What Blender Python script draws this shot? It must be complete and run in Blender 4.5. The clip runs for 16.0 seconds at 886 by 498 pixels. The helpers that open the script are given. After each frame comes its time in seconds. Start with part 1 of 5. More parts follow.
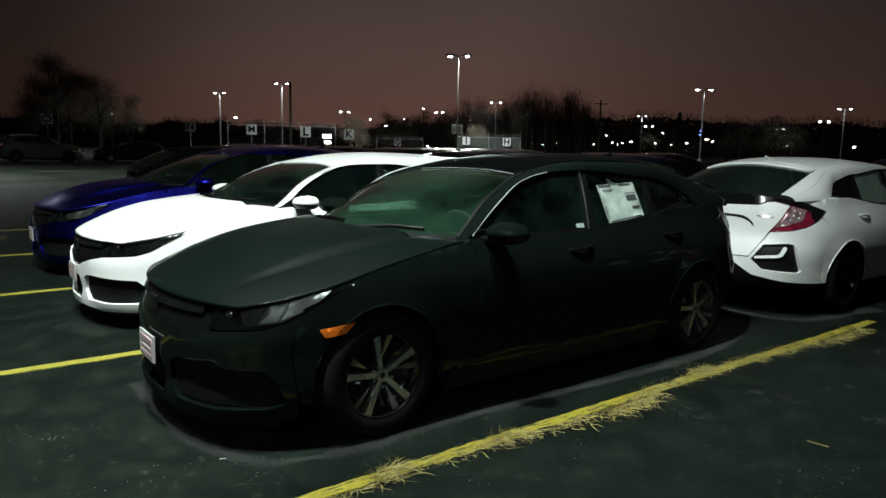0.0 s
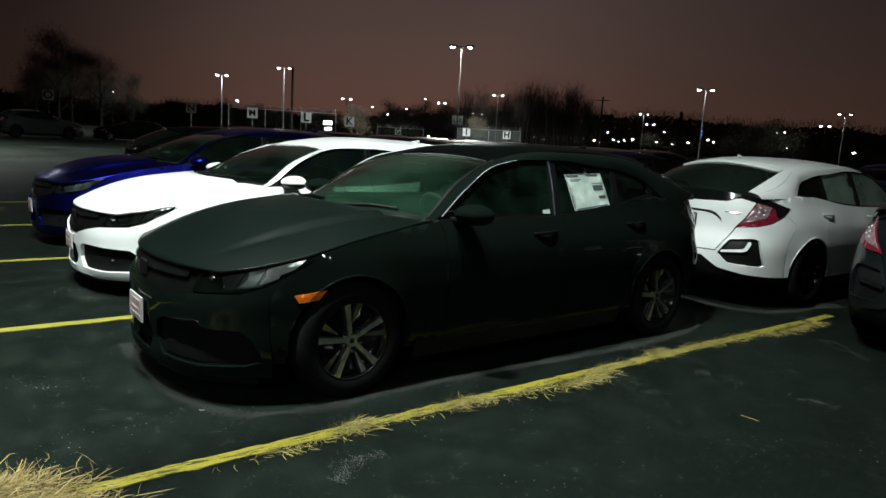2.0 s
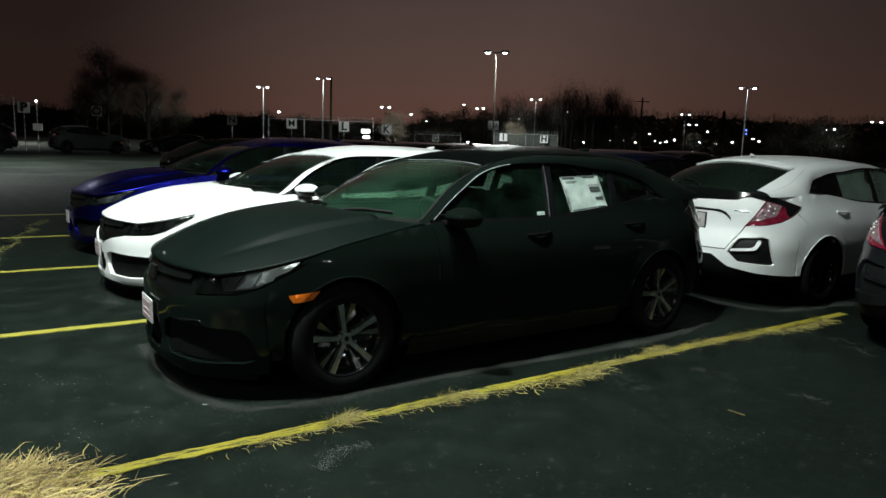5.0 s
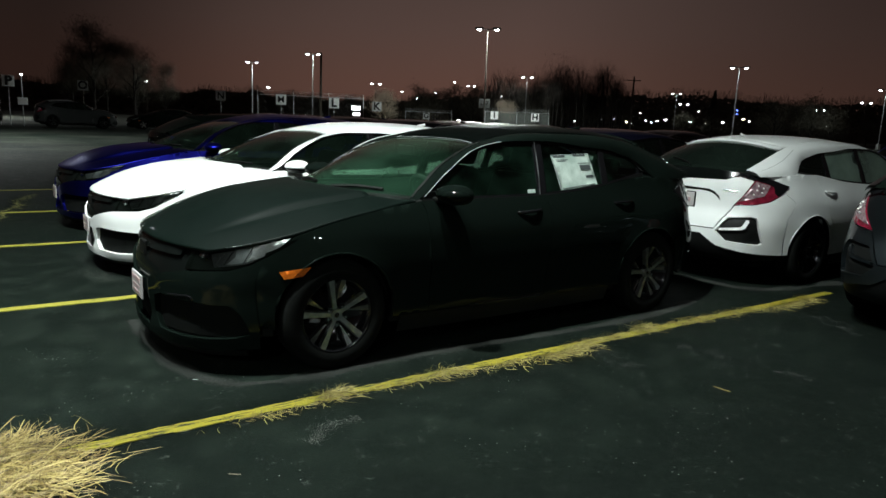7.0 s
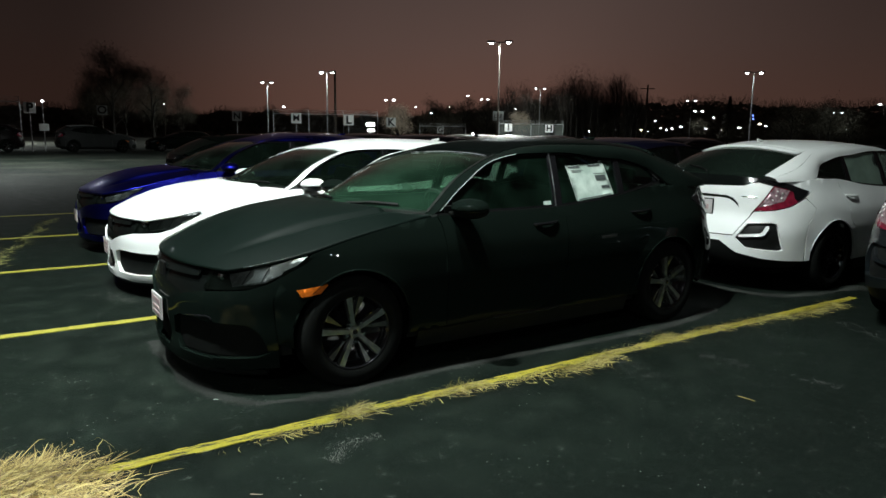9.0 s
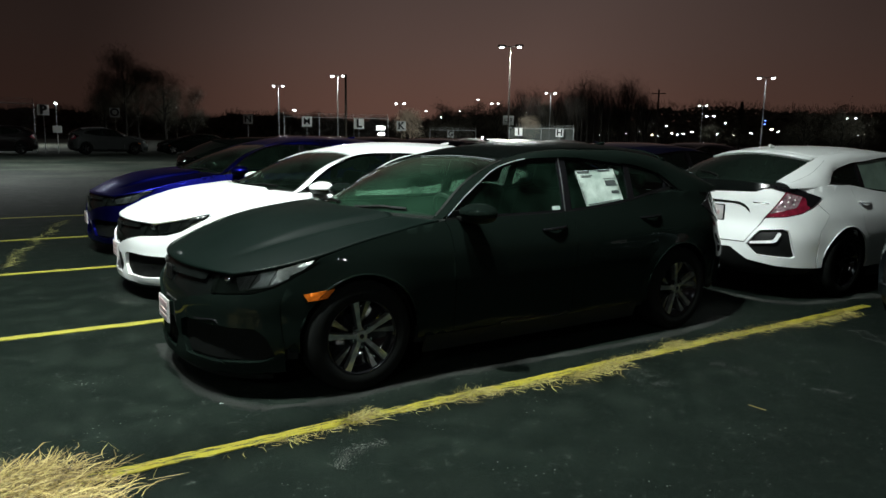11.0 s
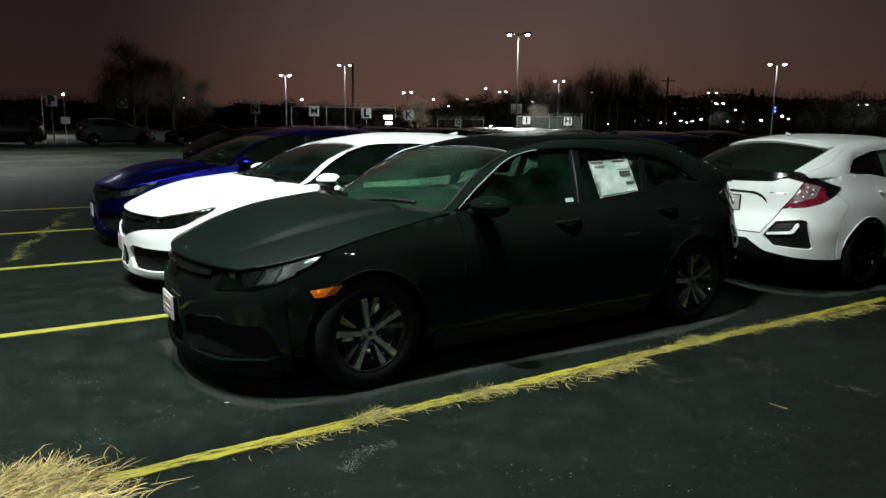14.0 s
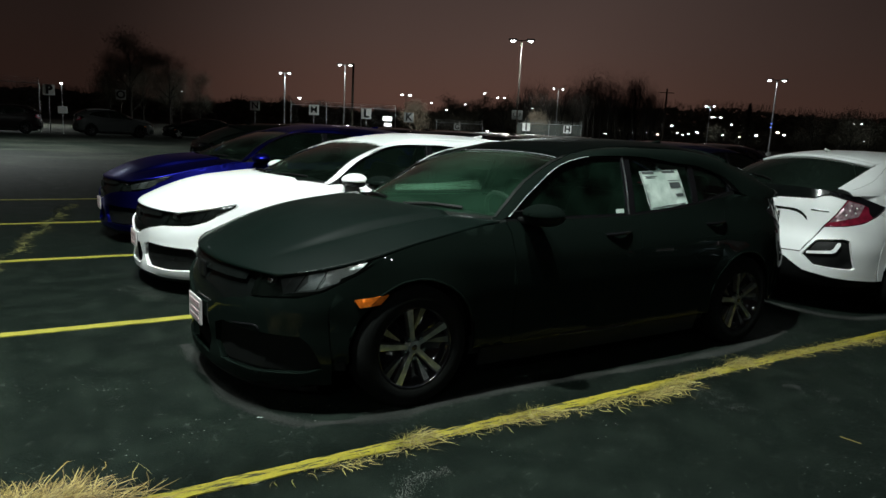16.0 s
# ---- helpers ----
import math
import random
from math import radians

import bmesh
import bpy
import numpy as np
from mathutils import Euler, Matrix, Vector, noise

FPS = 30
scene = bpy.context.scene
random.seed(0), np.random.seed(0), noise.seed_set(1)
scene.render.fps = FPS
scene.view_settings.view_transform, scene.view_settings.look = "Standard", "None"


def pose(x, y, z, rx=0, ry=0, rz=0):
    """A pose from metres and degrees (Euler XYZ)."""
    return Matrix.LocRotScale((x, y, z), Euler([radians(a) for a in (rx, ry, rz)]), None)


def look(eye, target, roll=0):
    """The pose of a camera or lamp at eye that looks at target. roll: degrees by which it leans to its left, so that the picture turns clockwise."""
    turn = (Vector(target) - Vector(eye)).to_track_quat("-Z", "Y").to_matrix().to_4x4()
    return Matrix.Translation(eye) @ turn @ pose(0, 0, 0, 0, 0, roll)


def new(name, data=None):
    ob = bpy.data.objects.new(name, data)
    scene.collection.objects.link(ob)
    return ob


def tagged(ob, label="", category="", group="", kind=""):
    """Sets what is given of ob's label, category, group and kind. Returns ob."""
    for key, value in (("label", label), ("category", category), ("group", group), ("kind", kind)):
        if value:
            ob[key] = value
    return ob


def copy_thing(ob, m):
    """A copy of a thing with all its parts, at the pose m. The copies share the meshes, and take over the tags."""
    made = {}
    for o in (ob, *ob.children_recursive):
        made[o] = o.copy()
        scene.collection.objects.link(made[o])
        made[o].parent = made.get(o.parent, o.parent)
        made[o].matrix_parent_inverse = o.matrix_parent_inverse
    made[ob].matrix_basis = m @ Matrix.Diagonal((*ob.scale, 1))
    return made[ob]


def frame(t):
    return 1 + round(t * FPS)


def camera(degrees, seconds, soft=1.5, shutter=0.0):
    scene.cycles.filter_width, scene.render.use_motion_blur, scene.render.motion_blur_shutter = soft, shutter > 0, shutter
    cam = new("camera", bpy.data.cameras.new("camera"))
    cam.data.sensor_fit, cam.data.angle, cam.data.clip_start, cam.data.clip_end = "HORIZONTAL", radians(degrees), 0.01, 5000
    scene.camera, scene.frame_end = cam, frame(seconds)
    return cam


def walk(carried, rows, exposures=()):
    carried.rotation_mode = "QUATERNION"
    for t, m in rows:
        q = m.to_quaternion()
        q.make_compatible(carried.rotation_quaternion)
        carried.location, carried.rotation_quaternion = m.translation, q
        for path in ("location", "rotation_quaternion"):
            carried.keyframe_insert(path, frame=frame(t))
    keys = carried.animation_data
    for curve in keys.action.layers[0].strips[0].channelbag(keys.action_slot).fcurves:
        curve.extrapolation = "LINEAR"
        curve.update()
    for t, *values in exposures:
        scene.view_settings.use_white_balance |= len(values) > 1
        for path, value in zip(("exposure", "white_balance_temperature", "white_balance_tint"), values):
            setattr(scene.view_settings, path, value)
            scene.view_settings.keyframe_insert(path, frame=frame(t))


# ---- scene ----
cam = camera(64.8, 16.0)
PATH = [
    (0, (-1.807, -2.787, 1.45), (-0.602, -1.218, 1.161), 1.2),
    (0.5, (-1.785, -2.842, 1.446), (-0.551, -1.292, 1.172), 1.6),
    (1, (-1.75, -2.887, 1.426), (-0.537, -1.325, 1.125), 1.6),
    (1.5, (-1.801, -2.984, 1.421), (-0.592, -1.418, 1.129), 2.6),
    (2, (-1.862, -3.123, 1.429), (-0.653, -1.561, 1.115), 3.3),
    (2.5, (-1.858, -3.199, 1.451), (-0.618, -1.659, 1.15), 4.9),
    (3, (-1.781, -3.273, 1.454), (-0.545, -1.723, 1.187), 1.6),
    (3.5, (-1.696, -3.355, 1.463), (-0.494, -1.773, 1.233), 4.4),
    (4, (-1.664, -3.423, 1.463), (-0.534, -1.788, 1.242), 2.6),
    (4.5, (-1.719, -3.433, 1.462), (-0.604, -1.79, 1.221), 1.7),
    (4.7, (-1.721, -3.431, 1.446), (-0.61, -1.79, 1.175), 1.7),
    (7, (-1.73, -3.44, 1.438), (-0.597, -1.832, 1.075), 2.4),
    (7.5, (-1.72, -3.433, 1.441), (-0.599, -1.817, 1.083), 1.7),
    (8, (-1.717, -3.438, 1.44), (-0.603, -1.811, 1.107), 1.3),
    (8.5, (-1.724, -3.437, 1.441), (-0.623, -1.8, 1.114), 0.9),
    (11, (-1.699, -3.419, 1.444), (-0.626, -1.761, 1.128), 1.0),
    (11.5, (-1.703, -3.413, 1.464), (-0.641, -1.738, 1.203), 1.0),
    (12, (-1.691, -3.416, 1.458), (-0.629, -1.739, 1.212), 0.7),
    (12.5, (-1.646, -3.413, 1.445), (-0.602, -1.734, 1.15), -0.1),
    (13, (-1.608, -3.411, 1.439), (-0.592, -1.717, 1.127), 0.1),
    (13.5, (-1.613, -3.384, 1.428), (-0.646, -1.669, 1.074), 0.2),
    (14, (-1.646, -3.309, 1.453), (-0.594, -1.643, 1.106), 0.7),
    (14.5, (-1.721, -3.175, 1.454), (-0.627, -1.53, 1.143), 2.5),
    (15, (-1.785, -3.076, 1.444), (-0.714, -1.414, 1.145), 3.0),
    (15.5, (-1.811, -3.017, 1.442), (-0.724, -1.37, 1.114), 4.2),
    (16, (-1.773, -2.924, 1.429), (-0.701, -1.269, 1.093), 2.8),
]
walk(cam, [(t, look(eye, target, roll)) for t, eye, target, roll in PATH],
     exposures=((0.0, -0.08), (2.0, -0.03), (4.5, -0.02), (7.0, 0.03), (8.0, 0.14), (14.0, 0.14), (15.0, 0.0), (16.0, -0.2)))

from mathutils import geometry

# ---- night light: sky glow and the pole lamps of the car park ----
GLOW, MAIN_LAMP, FAR_LAMP = 1.22, 4000.0, 4200.0
world = bpy.data.worlds.new("night_sky")
scene.world = world
world.use_nodes = True
wt = world.node_tree
wt.nodes.clear()
w_out = wt.nodes.new("ShaderNodeOutputWorld")
w_bg = wt.nodes.new("ShaderNodeBackground")
w_co = wt.nodes.new("ShaderNodeTexCoord")
w_sep = wt.nodes.new("ShaderNodeSeparateXYZ")
w_ramp = wt.nodes.new("ShaderNodeValToRGB")
w_noise = wt.nodes.new("ShaderNodeTexNoise")
w_noise.inputs["Scale"].default_value = 1.6
w_noise.inputs["Detail"].default_value = 3
w_mul = wt.nodes.new("ShaderNodeMixRGB")
w_mul.blend_type = "MULTIPLY"
w_mul.inputs[0].default_value = 0.45
w_ramp.color_ramp.elements[0].position = 0.0
w_ramp.color_ramp.elements[0].color = (0.110, 0.056, 0.043, 1)
w_ramp.color_ramp.elements[1].position = 0.6
w_ramp.color_ramp.elements[1].color = (0.034, 0.028, 0.028, 1)
for at, col in ((0.05, (0.108, 0.056, 0.043, 1)), (0.12, (0.090, 0.055, 0.046, 1)), (0.24, (0.062, 0.045, 0.041, 1))):
    w_ramp.color_ramp.elements.new(at).color = col
# the town's glow lies on one side of the horizon
w_dot = wt.nodes.new("ShaderNodeVectorMath")
w_dot.operation = "DOT_PRODUCT"
w_dot.inputs[1].default_value = (0.70, 0.714, 0.0)
wt.links.new(w_co.outputs["Generated"], w_dot.inputs[0])
w_side = wt.nodes.new("ShaderNodeMapRange")
w_side.interpolation_type = "SMOOTHSTEP"
for key, val in (("From Min", 0.77), ("From Max", 1.0), ("To Min", 0.2), ("To Max", 1.0)):
    w_side.inputs[key].default_value = val
wt.links.new(w_dot.outputs["Value"], w_side.inputs["Value"])
w_glow = wt.nodes.new("ShaderNodeMixRGB")
w_glow.blend_type = "MULTIPLY"
w_glow.inputs[0].default_value = 1.0
# and fades towards the darker fields beyond the fence
w_dot2 = wt.nodes.new("ShaderNodeVectorMath")
w_dot2.operation = "DOT_PRODUCT"
w_dot2.inputs[1].default_value = (0.94, 0.34, 0.0)
wt.links.new(w_co.outputs["Generated"], w_dot2.inputs[0])
w_fade = wt.nodes.new("ShaderNodeMapRange")
w_fade.interpolation_type = "SMOOTHSTEP"
for key, val in (("From Min", 0.86), ("From Max", 1.0), ("To Min", 1.0), ("To Max", 0.56)):
    w_fade.inputs[key].default_value = val
wt.links.new(w_dot2.outputs["Value"], w_fade.inputs["Value"])
w_both = wt.nodes.new("ShaderNodeMath")
w_both.operation = "MULTIPLY"
wt.links.new(w_side.outputs["Result"], w_both.inputs[0])
wt.links.new(w_fade.outputs["Result"], w_both.inputs[1])
wt.links.new(w_both.outputs[0], w_glow.inputs[2])
wt.links.new(w_co.outputs["Generated"], w_sep.inputs[0])
wt.links.new(w_co.outputs["Generated"], w_noise.inputs["Vector"])
wt.links.new(w_sep.outputs["Z"], w_ramp.inputs["Fac"])
wt.links.new(w_ramp.outputs["Color"], w_mul.inputs[1])
wt.links.new(w_noise.outputs["Fac"], w_mul.inputs[2])
wt.links.new(w_mul.outputs[0], w_glow.inputs[1])
wt.links.new(w_glow.outputs[0], w_bg.inputs["Color"])
w_bg.inputs["Strength"].default_value = GLOW
wt.links.new(w_bg.outputs[0], w_out.inputs["Surface"])


def lamp_light(x, y, z, watts, size=0.4, colour=(0.90, 1.0, 0.955), cone=178, blend=0.12):
    data = bpy.data.lights.new("pole_lamp_light", "SPOT")
    data.energy, data.color, data.shadow_soft_size = watts, colour, size / 2
    data.spot_size, data.spot_blend = radians(cone), blend
    ob = new("pole_lamp_light", data)
    ob.location = (x, y, z)
    return ob


# the lamp beside the row, out of view, two added fill poles behind, and the poles that the walk shows
NEAR_POLE = (-2.35, -0.30)
# unseen poles, added to fill light on the cars' noses and flanks
FILL_POLES = ((-12.0, -13.0), (8.5, -25.0))
for dx in (-0.85, 0.85):
    head = lamp_light(NEAR_POLE[0] + dx, NEAR_POLE[1], 8.45, MAIN_LAMP * 1.07, size=0.22, cone=122, blend=0.8)
    head.rotation_euler = (0, radians(3), 0)
for x, y in FILL_POLES:
    for dx in (-0.85, 0.85):
        lamp_light(x + dx, y, 8.45, MAIN_LAMP * (0.55 if x < 0 else 0.15), cone=144 if x < 0 else 178, blend=0.3 if x < 0 else 0.12)
POLES = ((33.75, 41.98, 8.66), (35.4, 100.1, 8.65), (35.3, 78.5, 8.75), (67.1, 41.3, 8.17), (74.2, 83.0, 8.7), (113.7, 84.3, 8.3), (94.7, 38.6, 7.4), (-2.3, 29.6, 8.7), (-2.45, 67.6, 8.3))
for x, y, h in POLES:
    for k in (-0.6, 0.6):
        near_side = x < 0
        lamp_light(x + k, y - k, h - 0.2, FAR_LAMP * (1.1 if y < 60 and 0 < x < 50 else 1.45 if x < 0 else 0.4 if x < 50 else 0.08), cone=147 if near_side else 178, blend=0.95 if near_side else 0.12)


# ---- materials ----
def mat(name):
    m = bpy.data.materials.new(name)
    m.use_nodes = True
    return m, m.node_tree, m.node_tree.nodes["Principled BSDF"]


def node(nt, kind, **vals):
    n = nt.nodes.new(kind)
    for k, v in vals.items():
        n.inputs[k].default_value = v
    return n


def ramp(nt, fac, *stops):
    n = nt.nodes.new("ShaderNodeValToRGB")
    e = n.color_ramp.elements
    e[0].position, e[0].color = stops[0][0], (*stops[0][1], 1)
    e[1].position, e[1].color = stops[-1][0], (*stops[-1][1], 1)
    for p, c in stops[1:-1]:
        e.new(p).color = (*c, 1)
    nt.links.new(fac, n.inputs["Fac"])
    return n.outputs["Color"]


def coords(nt, scale=(1, 1, 1)):
    c = nt.nodes.new("ShaderNodeTexCoord")
    mp = nt.nodes.new("ShaderNodeMapping")
    mp.inputs["Scale"].default_value = scale
    nt.links.new(c.outputs["Object"], mp.inputs["Vector"])
    return mp.outputs["Vector"]


def bump(nt, bsdf, height, strength, distance):
    b = node(nt, "ShaderNodeBump", Strength=strength, Distance=distance)
    nt.links.new(height, b.inputs["Height"])
    nt.links.new(b.outputs["Normal"], bsdf.inputs["Normal"])
    return b


def simple(name, colour, rough=0.5, metal=0.0, coat=0.0, vary=0.25, scale=6.0):
    m, nt, b = mat(name)
    v = coords(nt)
    n = node(nt, "ShaderNodeTexNoise", Scale=scale, Detail=4)
    nt.links.new(v, n.inputs["Vector"])
    lo = tuple(c * (1 - vary) for c in colour)
    hi = tuple(min(1, c * (1 + vary)) for c in colour)
    nt.links.new(ramp(nt, n.outputs["Fac"], (0.3, lo), (0.7, hi)), b.inputs["Base Color"])
    b.inputs["Roughness"].default_value, b.inputs["Metallic"].default_value = rough, metal
    b.inputs["Coat Weight"].default_value, b.inputs["Coat Roughness"].default_value = coat, 0.05
    return m


def mottled(name, dark, light, scale, at, rough=0.4):
    """Two tones in soft blotches."""
    m, nt, b = mat(name)
    n = node(nt, "ShaderNodeTexNoise", Scale=scale, Detail=5, Roughness=0.6)
    nt.links.new(coords(nt), n.inputs["Vector"])
    nt.links.new(ramp(nt, n.outputs["Fac"], (at[0], dark), (at[1], light)), b.inputs["Base Color"])
    b.inputs["Roughness"].default_value = rough
    return m


def car_paint(name, colour, rough=0.35, metal=0.3, dew=0.35):
    """Lacquered paint under a film of dew and dust: fine droplets break the gloss."""
    m, nt, b = mat(name)
    v = coords(nt)
    big = node(nt, "ShaderNodeTexNoise", Scale=2.2, Detail=5)
    fine = node(nt, "ShaderNodeTexNoise", Scale=380.0, Detail=2)
    for n in (big, fine):
        nt.links.new(v, n.inputs["Vector"])
    lo, hi = tuple(c * 0.92 for c in colour), tuple(min(1, c * 1.05) for c in colour)
    nt.links.new(ramp(nt, big.outputs["Fac"], (0.3, lo), (0.75, hi)), b.inputs["Base Color"])
    nt.links.new(ramp(nt, big.outputs["Fac"], (0.25, (rough * 0.8,) * 3), (0.8, (min(1, rough * 1.3),) * 3)), b.inputs["Roughness"])
    b.inputs["Metallic"].default_value = metal
    b.inputs["Coat Weight"].default_value = 1.0 - dew
    nt.links.new(ramp(nt, big.outputs["Fac"], (0.3, (0.02,) * 3), (0.75, (0.06,) * 3)), b.inputs["Coat Roughness"])
    bump(nt, b, fine.outputs["Fac"], 0.04 * dew, 0.002)
    return m


def pane(name, tint, dew, dew_colour=(0.32, 0.5, 0.4), dew_scale=3.0, patch=(0.3, 0.6, 0.75, 1.4), ior=1.5):
    """Tinted safety glass: see-through, glossy at a slant, with patches of dew."""
    m = bpy.data.materials.new(name)
    m.use_nodes = True
    nt = m.node_tree
    nt.nodes.clear()
    out = nt.nodes.new("ShaderNodeOutputMaterial")
    tr = node(nt, "ShaderNodeBsdfTransparent", Color=(*tint, 1))
    gl = node(nt, "ShaderNodeBsdfGlossy", Color=(1, 1, 1, 1), Roughness=0.04)
    di = node(nt, "ShaderNodeBsdfDiffuse", Color=(*dew_colour, 1))
    fr = node(nt, "ShaderNodeFresnel", IOR=ior)
    v = coords(nt)
    n = node(nt, "ShaderNodeTexNoise", Scale=dew_scale, Detail=6)
    nt.links.new(v, n.inputs["Vector"])
    wet = ramp(nt, n.outputs["Fac"], (patch[0], (dew * patch[1],) * 3), (patch[2], (dew * patch[3],) * 3))
    m1, m2 = nt.nodes.new("ShaderNodeMixShader"), nt.nodes.new("ShaderNodeMixShader")
    nt.links.new(wet, m1.inputs[0])
    nt.links.new(tr.outputs[0], m1.inputs[1])
    nt.links.new(di.outputs[0], m1.inputs[2])
    nt.links.new(fr.outputs[0], m2.inputs[0])
    nt.links.new(m1.outputs[0], m2.inputs[1])
    nt.links.new(gl.outputs[0], m2.inputs[2])
    nt.links.new(m2.outputs[0], out.inputs["Surface"])
    return m


def glowing(name, colour, strength):
    m, nt, b = mat(name)
    b.inputs["Base Color"].default_value = (*colour, 1)
    b.inputs["Emission Color"].default_value = (*colour, 1)
    b.inputs["Emission Strength"].default_value = strength
    return m


def mixed(nt, kind, a, b, fac=1.0):
    m = nt.nodes.new("ShaderNodeMixRGB")
    m.blend_type = kind
    for sock, v in zip(m.inputs, (fac, a, b)):
        if hasattr(v, "is_output"):
            nt.links.new(v, sock)
        else:
            sock.default_value = v if isinstance(v, float) else (*v, 1)
    return m.outputs[0]


def asphalt():
    """Sealed asphalt: near-black seal coat, scuffed patches, pale stone chips where it has worn through."""
    m, nt, b = mat("asphalt")
    v = coords(nt)
    big = node(nt, "ShaderNodeTexNoise", Scale=0.45, Detail=6, Roughness=0.6)
    mid = node(nt, "ShaderNodeTexNoise", Scale=4.6, Detail=10, Roughness=0.78)
    scuff = node(nt, "ShaderNodeTexNoise", Scale=15.0, Detail=8, Roughness=0.8, Distortion=0.6)
    grit = node(nt, "ShaderNodeTexNoise", Scale=150.0, Detail=3, Roughness=0.7)
    chips = node(nt, "ShaderNodeTexVoronoi", Scale=42.0)
    for n in (big, mid, scuff, grit, chips):
        nt.links.new(v, n.inputs["Vector"])
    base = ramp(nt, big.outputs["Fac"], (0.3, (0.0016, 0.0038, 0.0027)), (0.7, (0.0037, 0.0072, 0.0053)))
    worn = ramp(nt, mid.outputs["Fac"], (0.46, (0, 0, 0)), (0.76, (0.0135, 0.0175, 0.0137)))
    # the empty bay shows less wear and is painted darker for weaker lamplight
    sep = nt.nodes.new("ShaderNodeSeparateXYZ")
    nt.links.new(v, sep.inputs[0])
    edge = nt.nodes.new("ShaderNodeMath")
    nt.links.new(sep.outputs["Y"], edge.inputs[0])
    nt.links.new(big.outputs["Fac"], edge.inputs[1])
    bay_shade = node(nt, "ShaderNodeMapRange", **{"From Min": -1.1, "From Max": 0.3, "To Min": 0.15, "To Max": 1.0})
    nt.links.new(edge.outputs[0], bay_shade.inputs["Value"])
    worn = mixed(nt, "MULTIPLY", worn, bay_shade.outputs["Result"])
    base = mixed(nt, "MULTIPLY", base, bay_shade.outputs["Result"], 0.35)
    tone = mixed(nt, "ADD", base, worn)
    flecks = ramp(nt, scuff.outputs["Fac"], (0.585, (0, 0, 0)), (0.70, (0.050, 0.058, 0.050)))
    tone = mixed(nt, "ADD", tone, flecks)
    grain = ramp(nt, grit.outputs["Fac"], (0.30, (0.35, 0.35, 0.35)), (0.72, (1.6, 1.6, 1.6)))
    tone = mixed(nt, "MULTIPLY", tone, grain)
    # the drive lane beyond the bays: worn pale streaks, brightened as a painted lamp pool
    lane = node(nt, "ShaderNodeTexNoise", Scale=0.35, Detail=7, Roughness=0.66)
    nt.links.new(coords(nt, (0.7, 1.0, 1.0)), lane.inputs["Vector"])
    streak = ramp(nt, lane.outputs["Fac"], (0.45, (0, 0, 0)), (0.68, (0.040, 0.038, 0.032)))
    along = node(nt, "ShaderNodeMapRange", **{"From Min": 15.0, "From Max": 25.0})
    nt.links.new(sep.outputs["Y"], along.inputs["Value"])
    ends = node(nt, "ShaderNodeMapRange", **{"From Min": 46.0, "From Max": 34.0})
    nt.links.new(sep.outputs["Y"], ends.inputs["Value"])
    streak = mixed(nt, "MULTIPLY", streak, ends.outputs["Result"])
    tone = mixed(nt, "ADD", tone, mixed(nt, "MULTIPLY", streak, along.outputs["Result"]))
    chip = ramp(nt, chips.outputs["Distance"], (0.10, (1, 1, 1)), (0.20, (0, 0, 0)))
    some = ramp(nt, chips.outputs["Color"], (0.66, (0, 0, 0)), (0.72, (1, 1, 1)))
    cluster = node(nt, "ShaderNodeTexNoise", Scale=1.7, Detail=5, Roughness=0.65)
    nt.links.new(v, cluster.inputs["Vector"])
    where = ramp(nt, cluster.outputs["Fac"], (0.47, (0, 0, 0)), (0.60, (1, 1, 1)))
    spots = mixed(nt, "MULTIPLY", mixed(nt, "MULTIPLY", chip, some), where)
    tone = mixed(nt, "MIX", tone, (0.19, 0.20, 0.185), spots)
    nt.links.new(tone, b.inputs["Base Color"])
    nt.links.new(ramp(nt, mid.outputs["Fac"], (0.3, (0.6,) * 3), (0.7, (0.9,) * 3)), b.inputs["Roughness"])
    b.inputs["Specular IOR Level"].default_value = 0.08
    bump(nt, b, grit.outputs["Fac"], 0.5, 0.006)
    return m


def worn_paint(name, colour, wear):
    """Road paint, cracked and scuffed through to the asphalt."""
    m, nt, b = mat(name)
    v = coords(nt)
    st = coords(nt, (2.0, 14.0, 1.0))
    n1 = node(nt, "ShaderNodeTexNoise", Scale=3.0, Detail=9, Roughness=0.75)
    n2 = node(nt, "ShaderNodeTexNoise", Scale=60.0, Detail=4)
    nt.links.new(st, n1.inputs["Vector"])
    nt.links.new(v, n2.inputs["Vector"])
    tone = ramp(nt, n2.outputs["Fac"], (0.25, tuple(c * 0.7 for c in colour)), (0.7, colour))
    gone = ramp(nt, n1.outputs["Fac"], (wear, (1, 1, 1)), (wear + 0.05, (0, 0, 0)))
    mx = nt.nodes.new("ShaderNodeMixRGB")
    mx.inputs[2].default_value = (0.009, 0.011, 0.009, 1)
    nt.links.new(gone, mx.inputs[0])
    nt.links.new(tone, mx.inputs[1])
    nt.links.new(mx.outputs[0], b.inputs["Base Color"])
    b.inputs["Roughness"].default_value = 0.75
    bump(nt, b, n2.outputs["Fac"], 0.4, 0.003)
    return m


def straw(name, low, mid, high):
    m, nt, b = mat(name)
    g = nt.nodes.new("ShaderNodeNewGeometry")
    nt.links.new(ramp(nt, g.outputs["Random Per Island"], (0.0, low), (0.5, mid), (1.0, high)), b.inputs["Base Color"])
    b.inputs["Roughness"].default_value = 0.6
    return m


